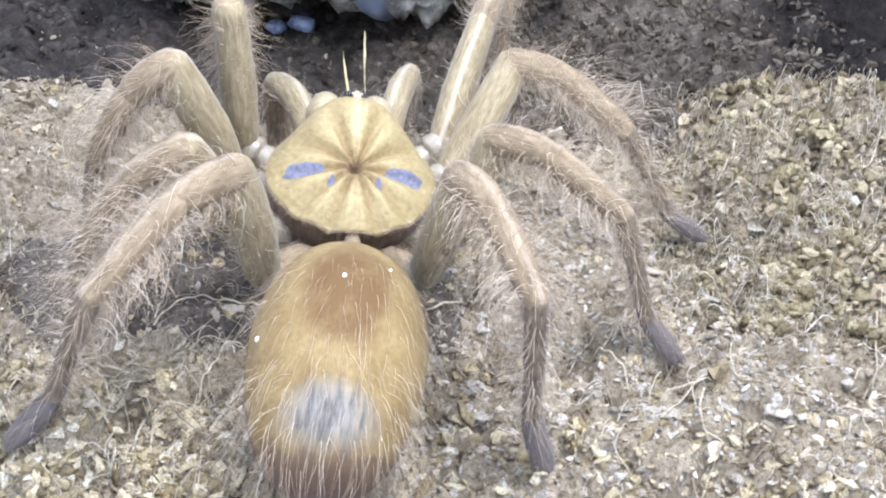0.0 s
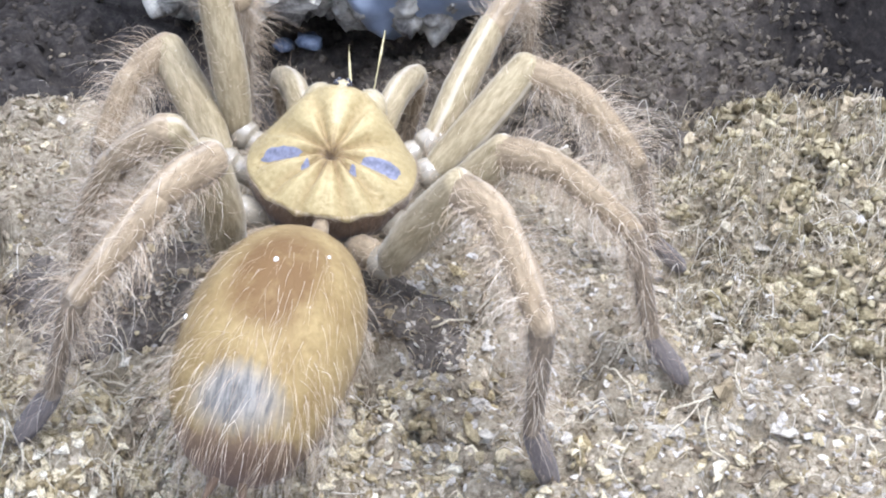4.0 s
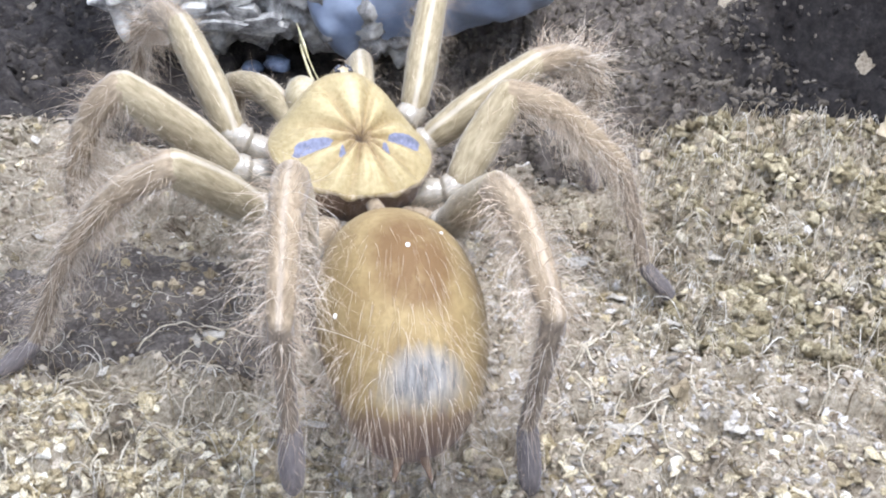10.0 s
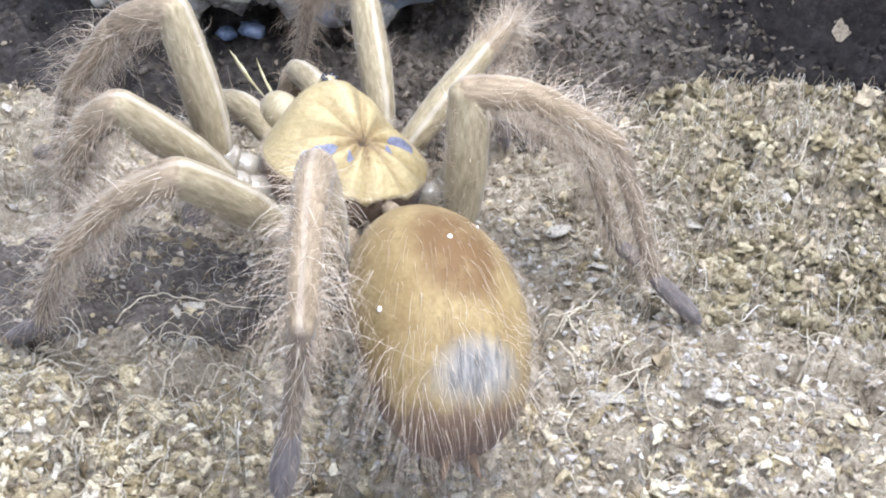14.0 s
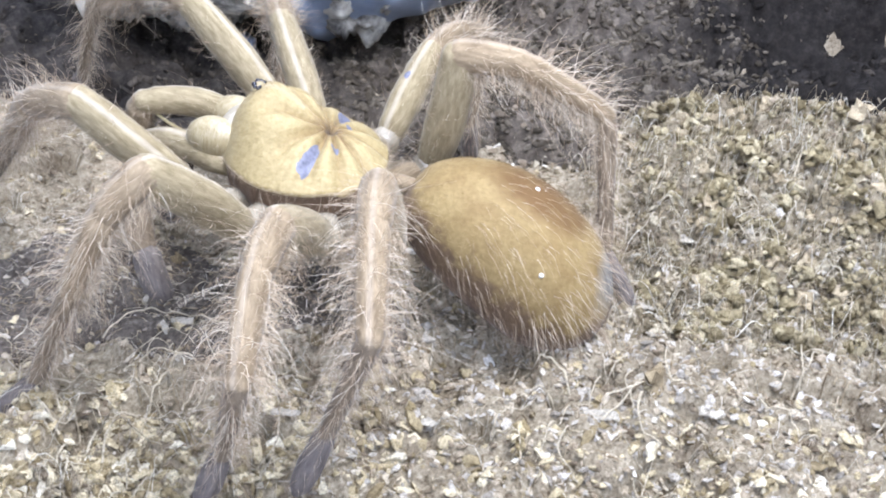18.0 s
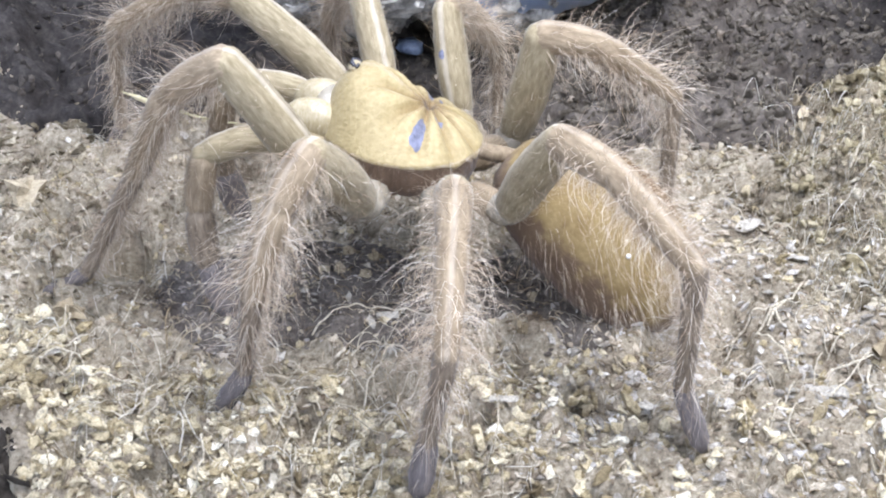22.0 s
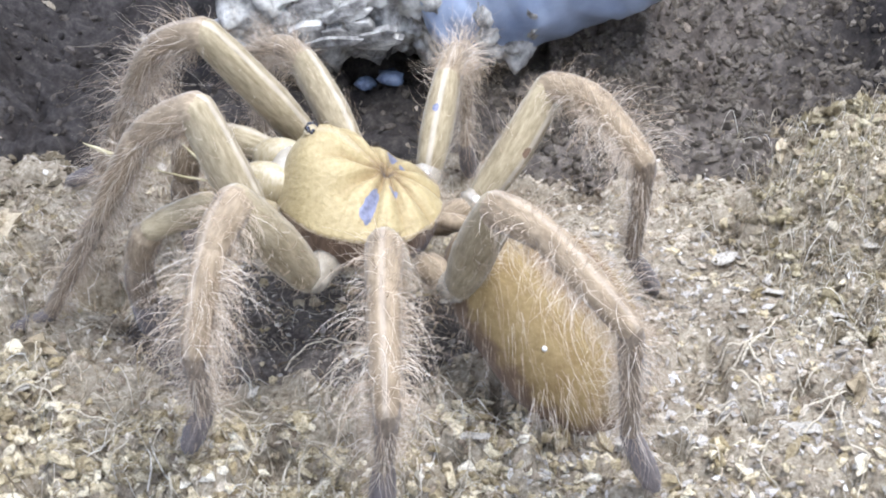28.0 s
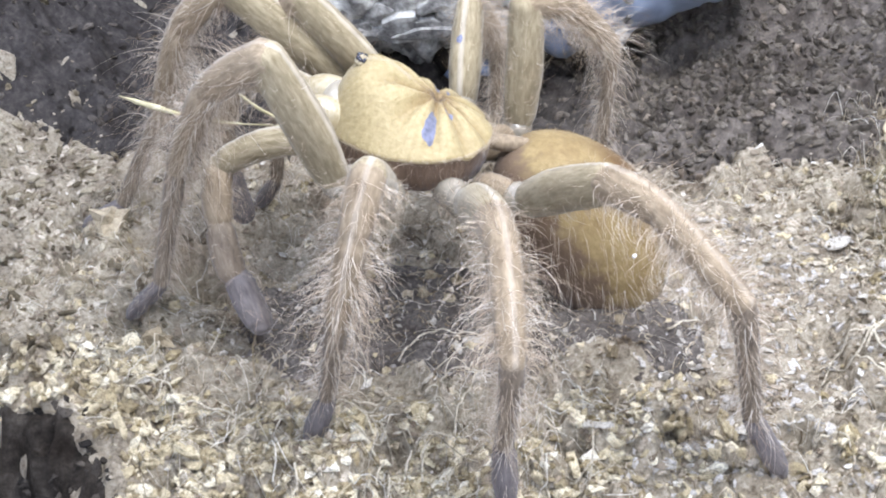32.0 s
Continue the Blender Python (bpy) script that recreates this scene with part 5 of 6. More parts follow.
build_leg('L2', (-0.02502, 0.00353, -0.00632), (0.02898, 0.02695, 0.03460))
build_leg('L3', (-0.02426, -0.01347, -0.00547), (0.02475, 0.03181, 0.03325))
build_leg('L4', (-0.01728, -0.02523, -0.00731), (0.02842, 0.03471, 0.04037))
build_leg('R1', (0.02135, 0.01645, -0.00235), (0.03554, 0.04165, 0.04323))
build_leg('R2', (0.02185, 0.00630, -0.00368), (0.03084, 0.03176, 0.03695))
build_leg('R3', (0.02258, -0.01135, -0.00511), (0.02423, 0.03092, 0.03655))
build_leg('R4', (0.01471, -0.02434, -0.00532), (0.02948, 0.03494, 0.04435))

SPIDER = [
    (0, pose(-0.0284, 0.0113, 0.0251, 8.4, 7.4, 12.7)),
    (0.5, pose(-0.0284, 0.0115, 0.0248, 8.4, 7.2, 12.2)),
    (1, pose(-0.0284, 0.0116, 0.0249, 8.6, 7.1, 12.2)),
    (1.5, pose(-0.0284, 0.0115, 0.0252, 8.9, 7.1, 12.6)),
    (2, pose(-0.0283, 0.0110, 0.0256, 9.1, 7.2, 12.5)),
    (2.5, pose(-0.0283, 0.0109, 0.0265, 8.8, 7.2, 12.0)),
    (3, pose(-0.0301, 0.0151, 0.0293, 7.8, 7.2, 10.4)),
    (3.5, pose(-0.0328, 0.0151, 0.0302, 7.0, 6.9, 8.4)),
    (5.5, pose(-0.0352, 0.0088, 0.0333, 9.2, 3.5, -5.9)),
    (6, pose(-0.0330, 0.0189, 0.0379, 8.3, 3.7, -3.3)),
    (6.5, pose(-0.0337, 0.0195, 0.0385, 8.4, 3.6, -1.8)),
    (7, pose(-0.0323, 0.0249, 0.0415, 8.5, 3.4, 2.6)),
    (7.5, pose(-0.0292, 0.0275, 0.0432, 9.9, 3.8, 10.2)),
    (8, pose(-0.0260, 0.0243, 0.0416, 11.4, 4.5, 17.7)),
    (8.5, pose(-0.0245, 0.0167, 0.0373, 11.9, 5.7, 20.5)),
    (9, pose(-0.0247, 0.0179, 0.0375, 10.8, 6.1, 21.8)),
    (9.5, pose(-0.0239, 0.0189, 0.0381, 9.3, 5.7, 24.1)),
    (10, pose(-0.0242, 0.0170, 0.0372, 8.0, 5.4, 27.1)),
    (10.5, pose(-0.0236, 0.0121, 0.0342, 7.0, 6.1, 29.5)),
    (11, pose(-0.0244, 0.0117, 0.0332, 5.8, 6.9, 32.1)),
    (11.5, pose(-0.0251, 0.0117, 0.0324, 4.6, 7.4, 34.0)),
    (12, pose(-0.0252, 0.0112, 0.0318, 3.8, 8.1, 33.8)),
    (12.5, pose(-0.0244, 0.0107, 0.0317, 3.3, 8.2, 33.0)),
    (13, pose(-0.0243, 0.0102, 0.0320, 2.7, 8.1, 33.2)),
    (13.5, pose(-0.0227, 0.0112, 0.0330, 2.2, 8.6, 35.9)),
    (14, pose(-0.0198, 0.0086, 0.0322, 2.7, 10.1, 39.7)),
    (14.5, pose(-0.0194, 0.0092, 0.0331, 3.2, 11.5, 43.4)),
    (16.5, pose(-0.0219, 0.0114, 0.0410, -0.5, 2.7, 67.4)),
    (17, pose(-0.0193, 0.0111, 0.0379, 0.7, 2.3, 68.6)),
    (17.5, pose(-0.0236, 0.0127, 0.0362, 1.0, 1.5, 72.5)),
    (18, pose(-0.0268, 0.0128, 0.0340, 1.9, 0.8, 77.4)),
    (18.5, pose(-0.0306, 0.0134, 0.0330, 3.5, 0.2, 81.7)),
    (19, pose(-0.0334, 0.0152, 0.0333, 5.0, 0.3, 85.0)),
    (19.5, pose(-0.0337, 0.0148, 0.0327, 7.5, 0.2, 87.3)),
    (20, pose(-0.0397, 0.0168, 0.0343, 8.6, -0.3, 92.0)),
    (20.5, pose(-0.0353, 0.0156, 0.0337, 9.1, 0.3, 92.6)),
    (21, pose(-0.0429, 0.0146, 0.0350, 8.4, 1.5, 92.1)),
    (21.5, pose(-0.0416, 0.0118, 0.0341, 8.8, 1.9, 91.3)),
    (22, pose(-0.0486, 0.0132, 0.0362, 8.9, 2.7, 91.3)),
    (22.5, pose(-0.0529, 0.0136, 0.0372, 9.5, 2.6, 91.6)),
    (23, pose(-0.0539, 0.0124, 0.0367, 10.0, 1.8, 91.7)),
    (23.5, pose(-0.0545, 0.0115, 0.0358, 9.6, 1.2, 89.0)),
    (24, pose(-0.0498, 0.0094, 0.0328, 9.7, 0.4, 86.7)),
    (24.5, pose(-0.0521, 0.0096, 0.0311, 10.1, -0.6, 86.6)),
    (26.5, pose(-0.0519, 0.0088, 0.0310, 9.5, -0.5, 87.6)),
    (27, pose(-0.0515, 0.0072, 0.0316, 9.1, -0.3, 87.9)),
    (27.5, pose(-0.0512, 0.0058, 0.0324, 9.1, -0.1, 87.6)),
    (28, pose(-0.0509, 0.0046, 0.0332, 9.2, -0.2, 87.0)),
    (28.5, pose(-0.0578, 0.0055, 0.0354, 9.9, -0.3, 85.1)),
    (29, pose(-0.0651, 0.0063, 0.0376, 11.7, -0.6, 85.0)),
    (29.5, pose(-0.0740, 0.0095, 0.0414, 13.8, -1.2, 87.2)),
    (30, pose(-0.0779, 0.0095, 0.0427, 15.4, -1.2, 89.0)),
    (30.5, pose(-0.0782, 0.0119, 0.0448, 15.1, -1.0, 91.8)),
    (31, pose(-0.0740, 0.0122, 0.0447, 13.7, -0.9, 94.9)),
    (31.5, pose(-0.0670, 0.0127, 0.0439, 12.2, -0.4, 96.2)),
    (32, pose(-0.0644, 0.0130, 0.0436, 10.3, 0.4, 96.7)),
]
TIMES = [0, 1, 2, 3, 6, 7, 8, 9, 10, 11, 11.5, 13, 14, 14.5, 16.5, 17, 18, 18.5, 19, 20, 21, 22, 23, 24, 27, 28, 29, 30, 31, 32]


def motions():
    walk(spider, SPIDER)
    walk(abdomen, [
        (0, aimed(Vector((0, -0.021, -0.0008)), Vector((-0.122, -0.990, -0.064)), Vector((0, 0, 1)))),
        (1, aimed(Vector((0, -0.021, -0.0008)), Vector((-0.122, -0.991, -0.060)), Vector((0, 0, 1)))),
        (2, aimed(Vector((0, -0.021, -0.0008)), Vector((-0.146, -0.989, -0.038)), Vector((0, 0, 1)))),
        (3, aimed(Vector((0, -0.021, -0.0008)), Vector((-0.147, -0.981, -0.129)), Vector((0, 0, 1)))),
        (6, aimed(Vector((0, -0.021, -0.0008)), Vector((-0.078, -0.991, -0.105)), Vector((0, 0, 1)))),
        (7, aimed(Vector((0, -0.021, -0.0008)), Vector((-0.075, -0.979, -0.188)), Vector((0, 0, 1)))),
        (8, aimed(Vector((0, -0.021, -0.0008)), Vector((-0.181, -0.966, -0.187)), Vector((0, 0, 1)))),
        (9, aimed(Vector((0, -0.021, -0.0008)), Vector((-0.260, -0.949, -0.179)), Vector((0, 0, 1)))),
        (10, aimed(Vector((0, -0.021, -0.0008)), Vector((-0.173, -0.962, -0.210)), Vector((0, 0, 1)))),
        (11, aimed(Vector((0, -0.021, -0.0008)), Vector((-0.257, -0.929, -0.265)), Vector((0, 0, 1)))),
        (12, aimed(Vector((0, -0.021, -0.0008)), Vector((-0.259, -0.922, -0.288)), Vector((0, 0, 1)))),
        (13, aimed(Vector((0, -0.021, -0.0008)), Vector((-0.279, -0.915, -0.291)), Vector((0, 0, 1)))),
        (14, aimed(Vector((0, -0.021, -0.0008)), Vector((-0.315, -0.913, -0.259)), Vector((0, 0, 1)))),
        (14.5, aimed(Vector((0, -0.021, -0.0008)), Vector((-0.374, -0.880, -0.292)), Vector((0, 0, 1)))),
        (17, aimed(Vector((0, -0.021, -0.0008)), Vector((-0.037, -0.736, -0.676)), Vector((0, 0, 1)))),
        (18, aimed(Vector((0, -0.0196, 0.0004)), Vector((0.043, -0.846, -0.532)), Vector((0, 0, 1)))),
        (19, aimed(Vector((0, -0.0196, 0.0004)), Vector((0.003, -0.882, -0.472)), Vector((0, 0, 1)))),
        (20, aimed(Vector((0, -0.0196, 0.0004)), Vector((0.185, -0.874, -0.449)), Vector((0, 0, 1)))),
        (21, aimed(Vector((0, -0.0196, 0.0004)), Vector((0.210, -0.786, -0.581)), Vector((0, 0, 1)))),
        (22, aimed(Vector((0, -0.0196, 0.0004)), Vector((-0.173, -0.800, -0.574)), Vector((0, 0, 1)))),
        (23, aimed(Vector((0, -0.0196, 0.0004)), Vector((-0.382, -0.805, -0.453)), Vector((0, 0, 1)))),
        (24, aimed(Vector((0, -0.0196, 0.0004)), Vector((-0.653, -0.688, -0.317)), Vector((0, 0, 1)))),
        (27, aimed(Vector((0, -0.0196, 0.0004)), Vector((-0.508, -0.747, -0.429)), Vector((0, 0, 1)))),
        (28, aimed(Vector((0, -0.0196, 0.0004)), Vector((-0.429, -0.752, -0.501)), Vector((0, 0, 1)))),
        (29, aimed(Vector((0, -0.0196, 0.0004)), Vector((-0.451, -0.608, -0.653)), Vector((0, 0, 1)))),
        (30, aimed(Vector((0, -0.0196, 0.0004)), Vector((-0.499, -0.574, -0.649)), Vector((0, 0, 1)))),
        (31, aimed(Vector((0, -0.0196, 0.0004)), Vector((-0.330, -0.582, -0.744)), Vector((0, 0, 1)))),
        (32, aimed(Vector((0, -0.0196, 0.0004)), Vector((0.011, -0.649, -0.761)), Vector((0, 0, 1)))),
    ])
    leg_rows('L1',
        [-54.5, 19.1, 57.4, -52.7, 20.7, 57.0, -53.6, 22.0, 57.7, -55.3, 22.8, 61.3, -60.1, 60.4, 52.3, -64.0, 61.3, 58.7, -64.6, 50.3, 61.2, -66.6, 42.6, 55.9, -67.4, 39.2, 53.5, -65.9, 33.9, 47.3, -67.7, 31.1, 48.1, -66.9, 28.2, 48.6, -54.1, 7.8, 61.9, -60.7, 17.7, 56.9, -67.2, -6.7, 57.4, -62.5, -10.2, 57.5, -67.2, -8.9, 53.0, -65.0, -11.3, 56.3, -70.5, -9.0, 53.7, -71.5, -9.2, 57.5, -71.3, -14.6, 60.3, -75.9, -14.6, 63.0, -79.0, -14.4, 65.3, -74.5, -16.4, 62.6, -74.5, -17.5, 62.0, -76.3, -13.9, 61.2, -85.1, -16.2, 67.9, -96.3, -17.6, 73.3, -90.8, -19.0, 73.5, -81.9, -19.3, 71.3],
        [-64.6, 47.1, 29.1, -64.0, 48.6, 29.1, -64.4, 50.7, 30.3, -64.3, 51.7, 33.4, -73.4, 96.9, 38.7, -76.5, 93.6, 36.5, -79.6, 80.1, 37.5, -85.8, 74.8, 38.7, -89.8, 70.4, 38.5, -93.0, 64.4, 42.5, -94.8, 61.5, 43.3, -98.6, 53.4, 42.9, -83.9, 21.2, 36.7, -89.0, 37.2, 34.1, -89.0, 19.2, 33.9, -85.2, 13.3, 32.3, -92.3, 15.0, 30.3, -90.5, 8.8, 30.8, -96.1, 11.3, 28.1, -102.1, -2.0, 31.1, -100.8, -8.4, 32.6, -102.8, -5.1, 33.6, -105.6, -6.3, 35.3, -102.6, -7.7, 34.6, -102.0, -8.7, 33.6, -104.3, -5.2, 32.5, -112.1, -9.9, 38.3, -119.3, -8.9, 40.9, -116.1, -8.9, 42.6, -109.8, -8.0, 43.0],
        [-74.6, 74.3, -3.0, -73.3, 75.4, -3.5, -73.4, 76.2, -3.6, -72.7, 76.5, -1.0, -75.4, 109.4, -2.7, -80.9, 108.1, -3.9, -89.0, 97.4, -0.7, -96.0, 89.7, -0.8, -100.0, 83.1, -1.8, -99.9, 73.4, 1.0, -102.4, 70.5, 1.8, -105.1, 61.3, 1.4, -104.4, 44.2, 6.1, -112.7, 59.0, 5.0, -112.0, 40.8, 4.1, -108.6, 37.8, 5.3, -120.6, 20.3, -1.7, -122.0, 11.3, 1.0, -127.7, 13.0, -1.5, -131.4, 11.1, 2.1, -130.3, -3.5, 1.5, -131.7, -4.5, 1.5, -132.1, -5.3, 1.5, -131.3, -6.8, 2.8, -131.4, -7.3, 2.5, -133.5, -5.1, 0.8, -134.3, -5.9, 1.9, -134.8, -5.1, 1.4, -132.9, -3.5, 3.1, -130.5, -6.9, 4.8])
    leg_rows('L2',
        [-63.5, 6.5, 50.2, -68.0, 22.6, 43.5, -68.4, 22.5, 43.9, -73.5, 30.4, 44.2, -79.3, 34.3, 51.0, -75.6, 17.3, 57.9, -72.3, 12.4, 56.3, -71.2, 10.5, 53.1, -69.5, 4.6, 53.2, -61.5, -6.8, 54.8, -63.6, -6.0, 53.7, -60.7, -8.3, 54.1, -59.7, -13.6, 51.4, -60.5, -13.7, 51.3, -52.0, -27.0, 52.4, -48.4, -27.3, 50.2, -49.3, -26.9, 48.6, -51.1, -26.3, 47.7, -52.1, -24.6, 49.0, -52.1, -26.6, 49.2, -51.9, -29.6, 51.2, -56.9, -31.8, 52.5, -63.8, -31.9, 52.9, -62.8, -32.4, 50.0, -64.7, -31.1, 50.3, -64.0, -34.4, 51.7, -77.2, -35.9, 54.3, -81.9, -37.5, 55.7, -72.2, -35.4, 56.8, -61.5, -35.4, 55.5],
        [-80.0, 2.0, 29.9, -77.1, -0.5, 31.8, -77.4, -0.4, 31.9, -82.5, 9.0, 31.0, -87.6, 13.7, 35.8, -88.1, 19.8, 34.4, -85.8, 12.5, 32.9, -84.7, 15.5, 30.2, -82.8, 3.9, 29.7, -74.7, -5.0, 31.5, -76.0, -0.7, 30.5, -75.0, -1.2, 32.3, -74.6, -7.2, 29.7, -75.7, -5.2, 30.6, -63.6, -36.6, 29.7, -60.1, -38.1, 28.6, -62.7, -34.1, 26.9, -61.1, -40.8, 27.3, -64.1, -32.9, 26.8, -62.7, -39.5, 28.5, -64.6, -37.8, 29.2, -67.1, -43.3, 30.4, -71.2, -46.7, 31.6, -67.1, -54.9, 34.9, -69.7, -50.1, 31.6, -67.1, -55.9, 35.6, -74.5, -57.7, 38.3, -76.1, -56.5, 37.3, -74.1, -46.8, 32.4, -68.3, -43.9, 31.1],
        [-95.9, 9.3, 0.3, -84.4, 6.4, -1.1, -86.4, 7.9, -0.3, -97.9, 19.0, 1.5, -96.0, 21.4, 3.1, -97.9, 22.5, 1.6, -99.3, 18.3, 1.6, -99.5, 32.0, 3.6, -96.5, 20.8, 2.8, -89.7, -0.9, 0.7, -92.4, 11.6, 2.7, -91.1, 10.5, 3.9, -89.8, 9.3, 3.2, -91.8, 10.0, 3.8, -80.4, -37.2, -0.7, -79.9, -35.5, 0.4, -80.4, -37.5, -2.2, -80.7, -39.3, -1.1, -82.1, -39.0, -1.8, -80.5, -38.7, -1.1, -80.8, -38.1, -1.2, -80.0, -38.5, -1.3, -80.2, -38.7, -0.9, -77.9, -45.3, 3.6, -79.8, -39.3, 0.3, -77.4, -45.2, 4.4, -77.4, -47.5, 5.5, -78.1, -45.5, 4.6, -80.7, -39.3, -0.8, -79.6, -39.7, -1.2])
    leg_rows('L3',
        [-54.8, -15.4, 44.2, -54.3, -14.9, 44.0, -54.0, -15.3, 44.7, -58.2, -13.2, 47.1, -65.2, -4.2, 52.9, -63.3, -5.5, 52.7, -56.0, -11.2, 51.4, -53.1, -17.2, 49.9, -52.6, -19.4, 49.1, -49.9, -24.1, 48.5, -49.9, -23.4, 48.9, -49.9, -24.5, 48.9, -45.0, -29.3, 47.1, -44.2, -30.2, 46.9, -26.2, -35.9, 49.8, -24.2, -35.2, 47.1, -24.6, -32.9, 43.4, -24.9, -30.9, 43.1, -26.1, -29.1, 42.6, -26.6, -27.3, 41.6, -28.2, -29.8, 42.7, -31.7, -30.8, 44.5, -36.2, -31.4, 44.3, -36.2, -33.4, 42.6, -37.9, -33.7, 42.9, -37.8, -36.2, 44.5, -48.3, -37.3, 43.6, -54.4, -34.1, 43.2, -46.7, -30.3, 44.0, -41.3, -31.0, 45.0],
        [-75.8, -19.0, 22.0, -76.4, -16.2, 22.6, -76.0, -17.5, 23.1, -78.4, -11.6, 23.6, -86.2, 4.5, 30.9, -83.1, 2.4, 29.4, -75.8, -5.5, 27.4, -77.0, -15.8, 29.1, -76.0, -18.1, 27.9, -72.4, -18.3, 27.3, -69.7, -14.0, 26.4, -69.4, -14.7, 26.1, -69.3, -28.1, 26.9, -67.8, -27.3, 26.3, -28.7, -64.5, 37.0, -26.5, -64.9, 36.0, -25.7, -62.9, 32.2, -26.5, -61.2, 32.8, -26.4, -59.7, 32.9, -26.8, -57.8, 30.4, -27.2, -60.1, 31.2, -30.2, -60.0, 31.6, -34.0, -60.9, 32.3, -33.9, -63.4, 31.3, -33.7, -63.8, 32.2, -33.4, -65.6, 33.1, -38.5, -66.6, 37.8, -42.4, -62.3, 33.5, -37.1, -59.0, 32.7, -35.2, -60.7, 36.7],
        [-92.0, -9.2, -4.5, -90.2, -22.8, -5.4, -90.8, -25.3, -4.4, -88.8, -21.6, -4.7, -93.1, -1.9, -0.6, -91.3, -6.2, -1.0, -95.0, -0.2, 1.0, -91.1, -25.9, 1.0, -92.0, -25.6, 0.2, -89.1, -13.9, -0.8, -87.9, -9.3, -0.6, -88.1, -18.1, -0.7, -86.5, -21.8, -0.5, -86.0, -21.9, -0.7, -34.6, -66.5, 4.1, -34.2, -64.8, 3.6, -34.8, -58.6, 0.6, -35.9, -55.6, 1.5, -36.0, -55.0, 1.6, -36.0, -55.8, -1.0, -35.6, -60.4, -0.5, -37.0, -59.2, -0.9, -37.7, -58.4, -0.5, -38.0, -58.1, -1.1, -38.1, -55.2, 0.7, -38.3, -56.2, 1.6, -39.4, -61.0, 4.6, -41.8, -57.3, 0.9, -41.0, -52.7, 0.7, -38.4, -57.7, 3.3])
    leg_rows('L4',
        [-43.1, -22.7, 44.2, -42.9, -23.2, 43.7, -42.6, -24.0, 44.2, -47.0, -21.5, 47.6, -55.0, -20.6, 51.3, -52.8, -20.5, 51.3, -45.1, -22.7, 49.6, -34.5, -23.7, 52.9, -27.8, -27.5, 52.7, -26.1, -30.9, 51.7, -26.5, -30.8, 51.8, -26.9, -31.6, 52.3, -19.2, -33.9, 53.1, -16.8, -34.5, 53.6, -10.7, -35.0, 54.3, -7.3, -33.3, 52.4, -7.5, -26.9, 49.2, -6.2, -12.5, 52.6, -7.4, -12.8, 50.6, -7.5, -11.7, 47.8, -9.5, -15.3, 48.1, -13.3, -17.4, 48.2, -16.9, -18.7, 46.4, -17.1, -20.5, 45.6, -19.2, -21.6, 44.8, -19.1, -25.4, 46.2, -27.9, -29.0, 42.7, -37.2, -27.0, 39.1, -30.8, -20.8, 43.0, -21.7, -19.4, 45.6],
        [-59.7, -52.6, 36.7, -58.0, -54.4, 38.8, -58.8, -54.4, 38.2, -62.3, -51.7, 39.0, -68.4, -51.1, 39.9, -64.9, -52.2, 40.9, -62.7, -47.8, 33.3, -56.4, -35.3, 29.3, -22.9, -61.5, 44.9, -20.8, -64.9, 44.2, -20.7, -64.8, 44.3, -21.3, -65.1, 45.1, -16.2, -67.8, 45.0, -14.4, -68.4, 45.5, -9.2, -69.0, 44.7, -7.0, -67.5, 43.3, -5.1, -61.2, 41.3, 4.9, -45.4, 47.5, 12.8, -37.4, 37.7, 14.3, -36.0, 35.8, 11.7, -40.3, 36.6, 9.8, -40.1, 36.8, 6.8, -41.5, 36.5, 6.2, -44.3, 36.0, 4.2, -45.7, 36.9, 3.8, -50.5, 39.3, -3.8, -53.7, 38.1, -10.0, -48.8, 35.2, -6.3, -45.1, 37.0, 0.8, -44.1, 36.6],
        [-79.8, -54.0, 1.9, -78.5, -53.1, 4.2, -79.1, -53.2, 3.5, -81.5, -51.0, 3.6, -81.7, -52.2, 2.0, -80.3, -49.1, 4.1, -83.6, -53.0, -1.0, -78.1, -53.8, 1.9, -23.2, -56.7, 5.3, -22.8, -59.8, 4.7, -22.9, -59.1, 4.9, -22.5, -63.9, 4.9, -21.4, -64.8, 5.3, -20.8, -65.3, 6.0, -20.2, -68.7, 6.4, -19.4, -66.4, 5.5, -17.8, -57.0, 3.7, 1.7, -58.1, 10.6, 14.4, -40.9, -2.7, 14.8, -40.7, -4.3, 15.0, -39.2, -3.5, 14.2, -40.5, -3.5, 13.3, -40.1, -3.5, 12.6, -39.4, -3.5, 10.4, -40.7, -2.8, 10.1, -44.8, -0.2, 8.1, -46.7, 0.3, 7.5, -45.1, -0.7, 6.9, -42.8, -0.8, 10.2, -41.4, -2.7])
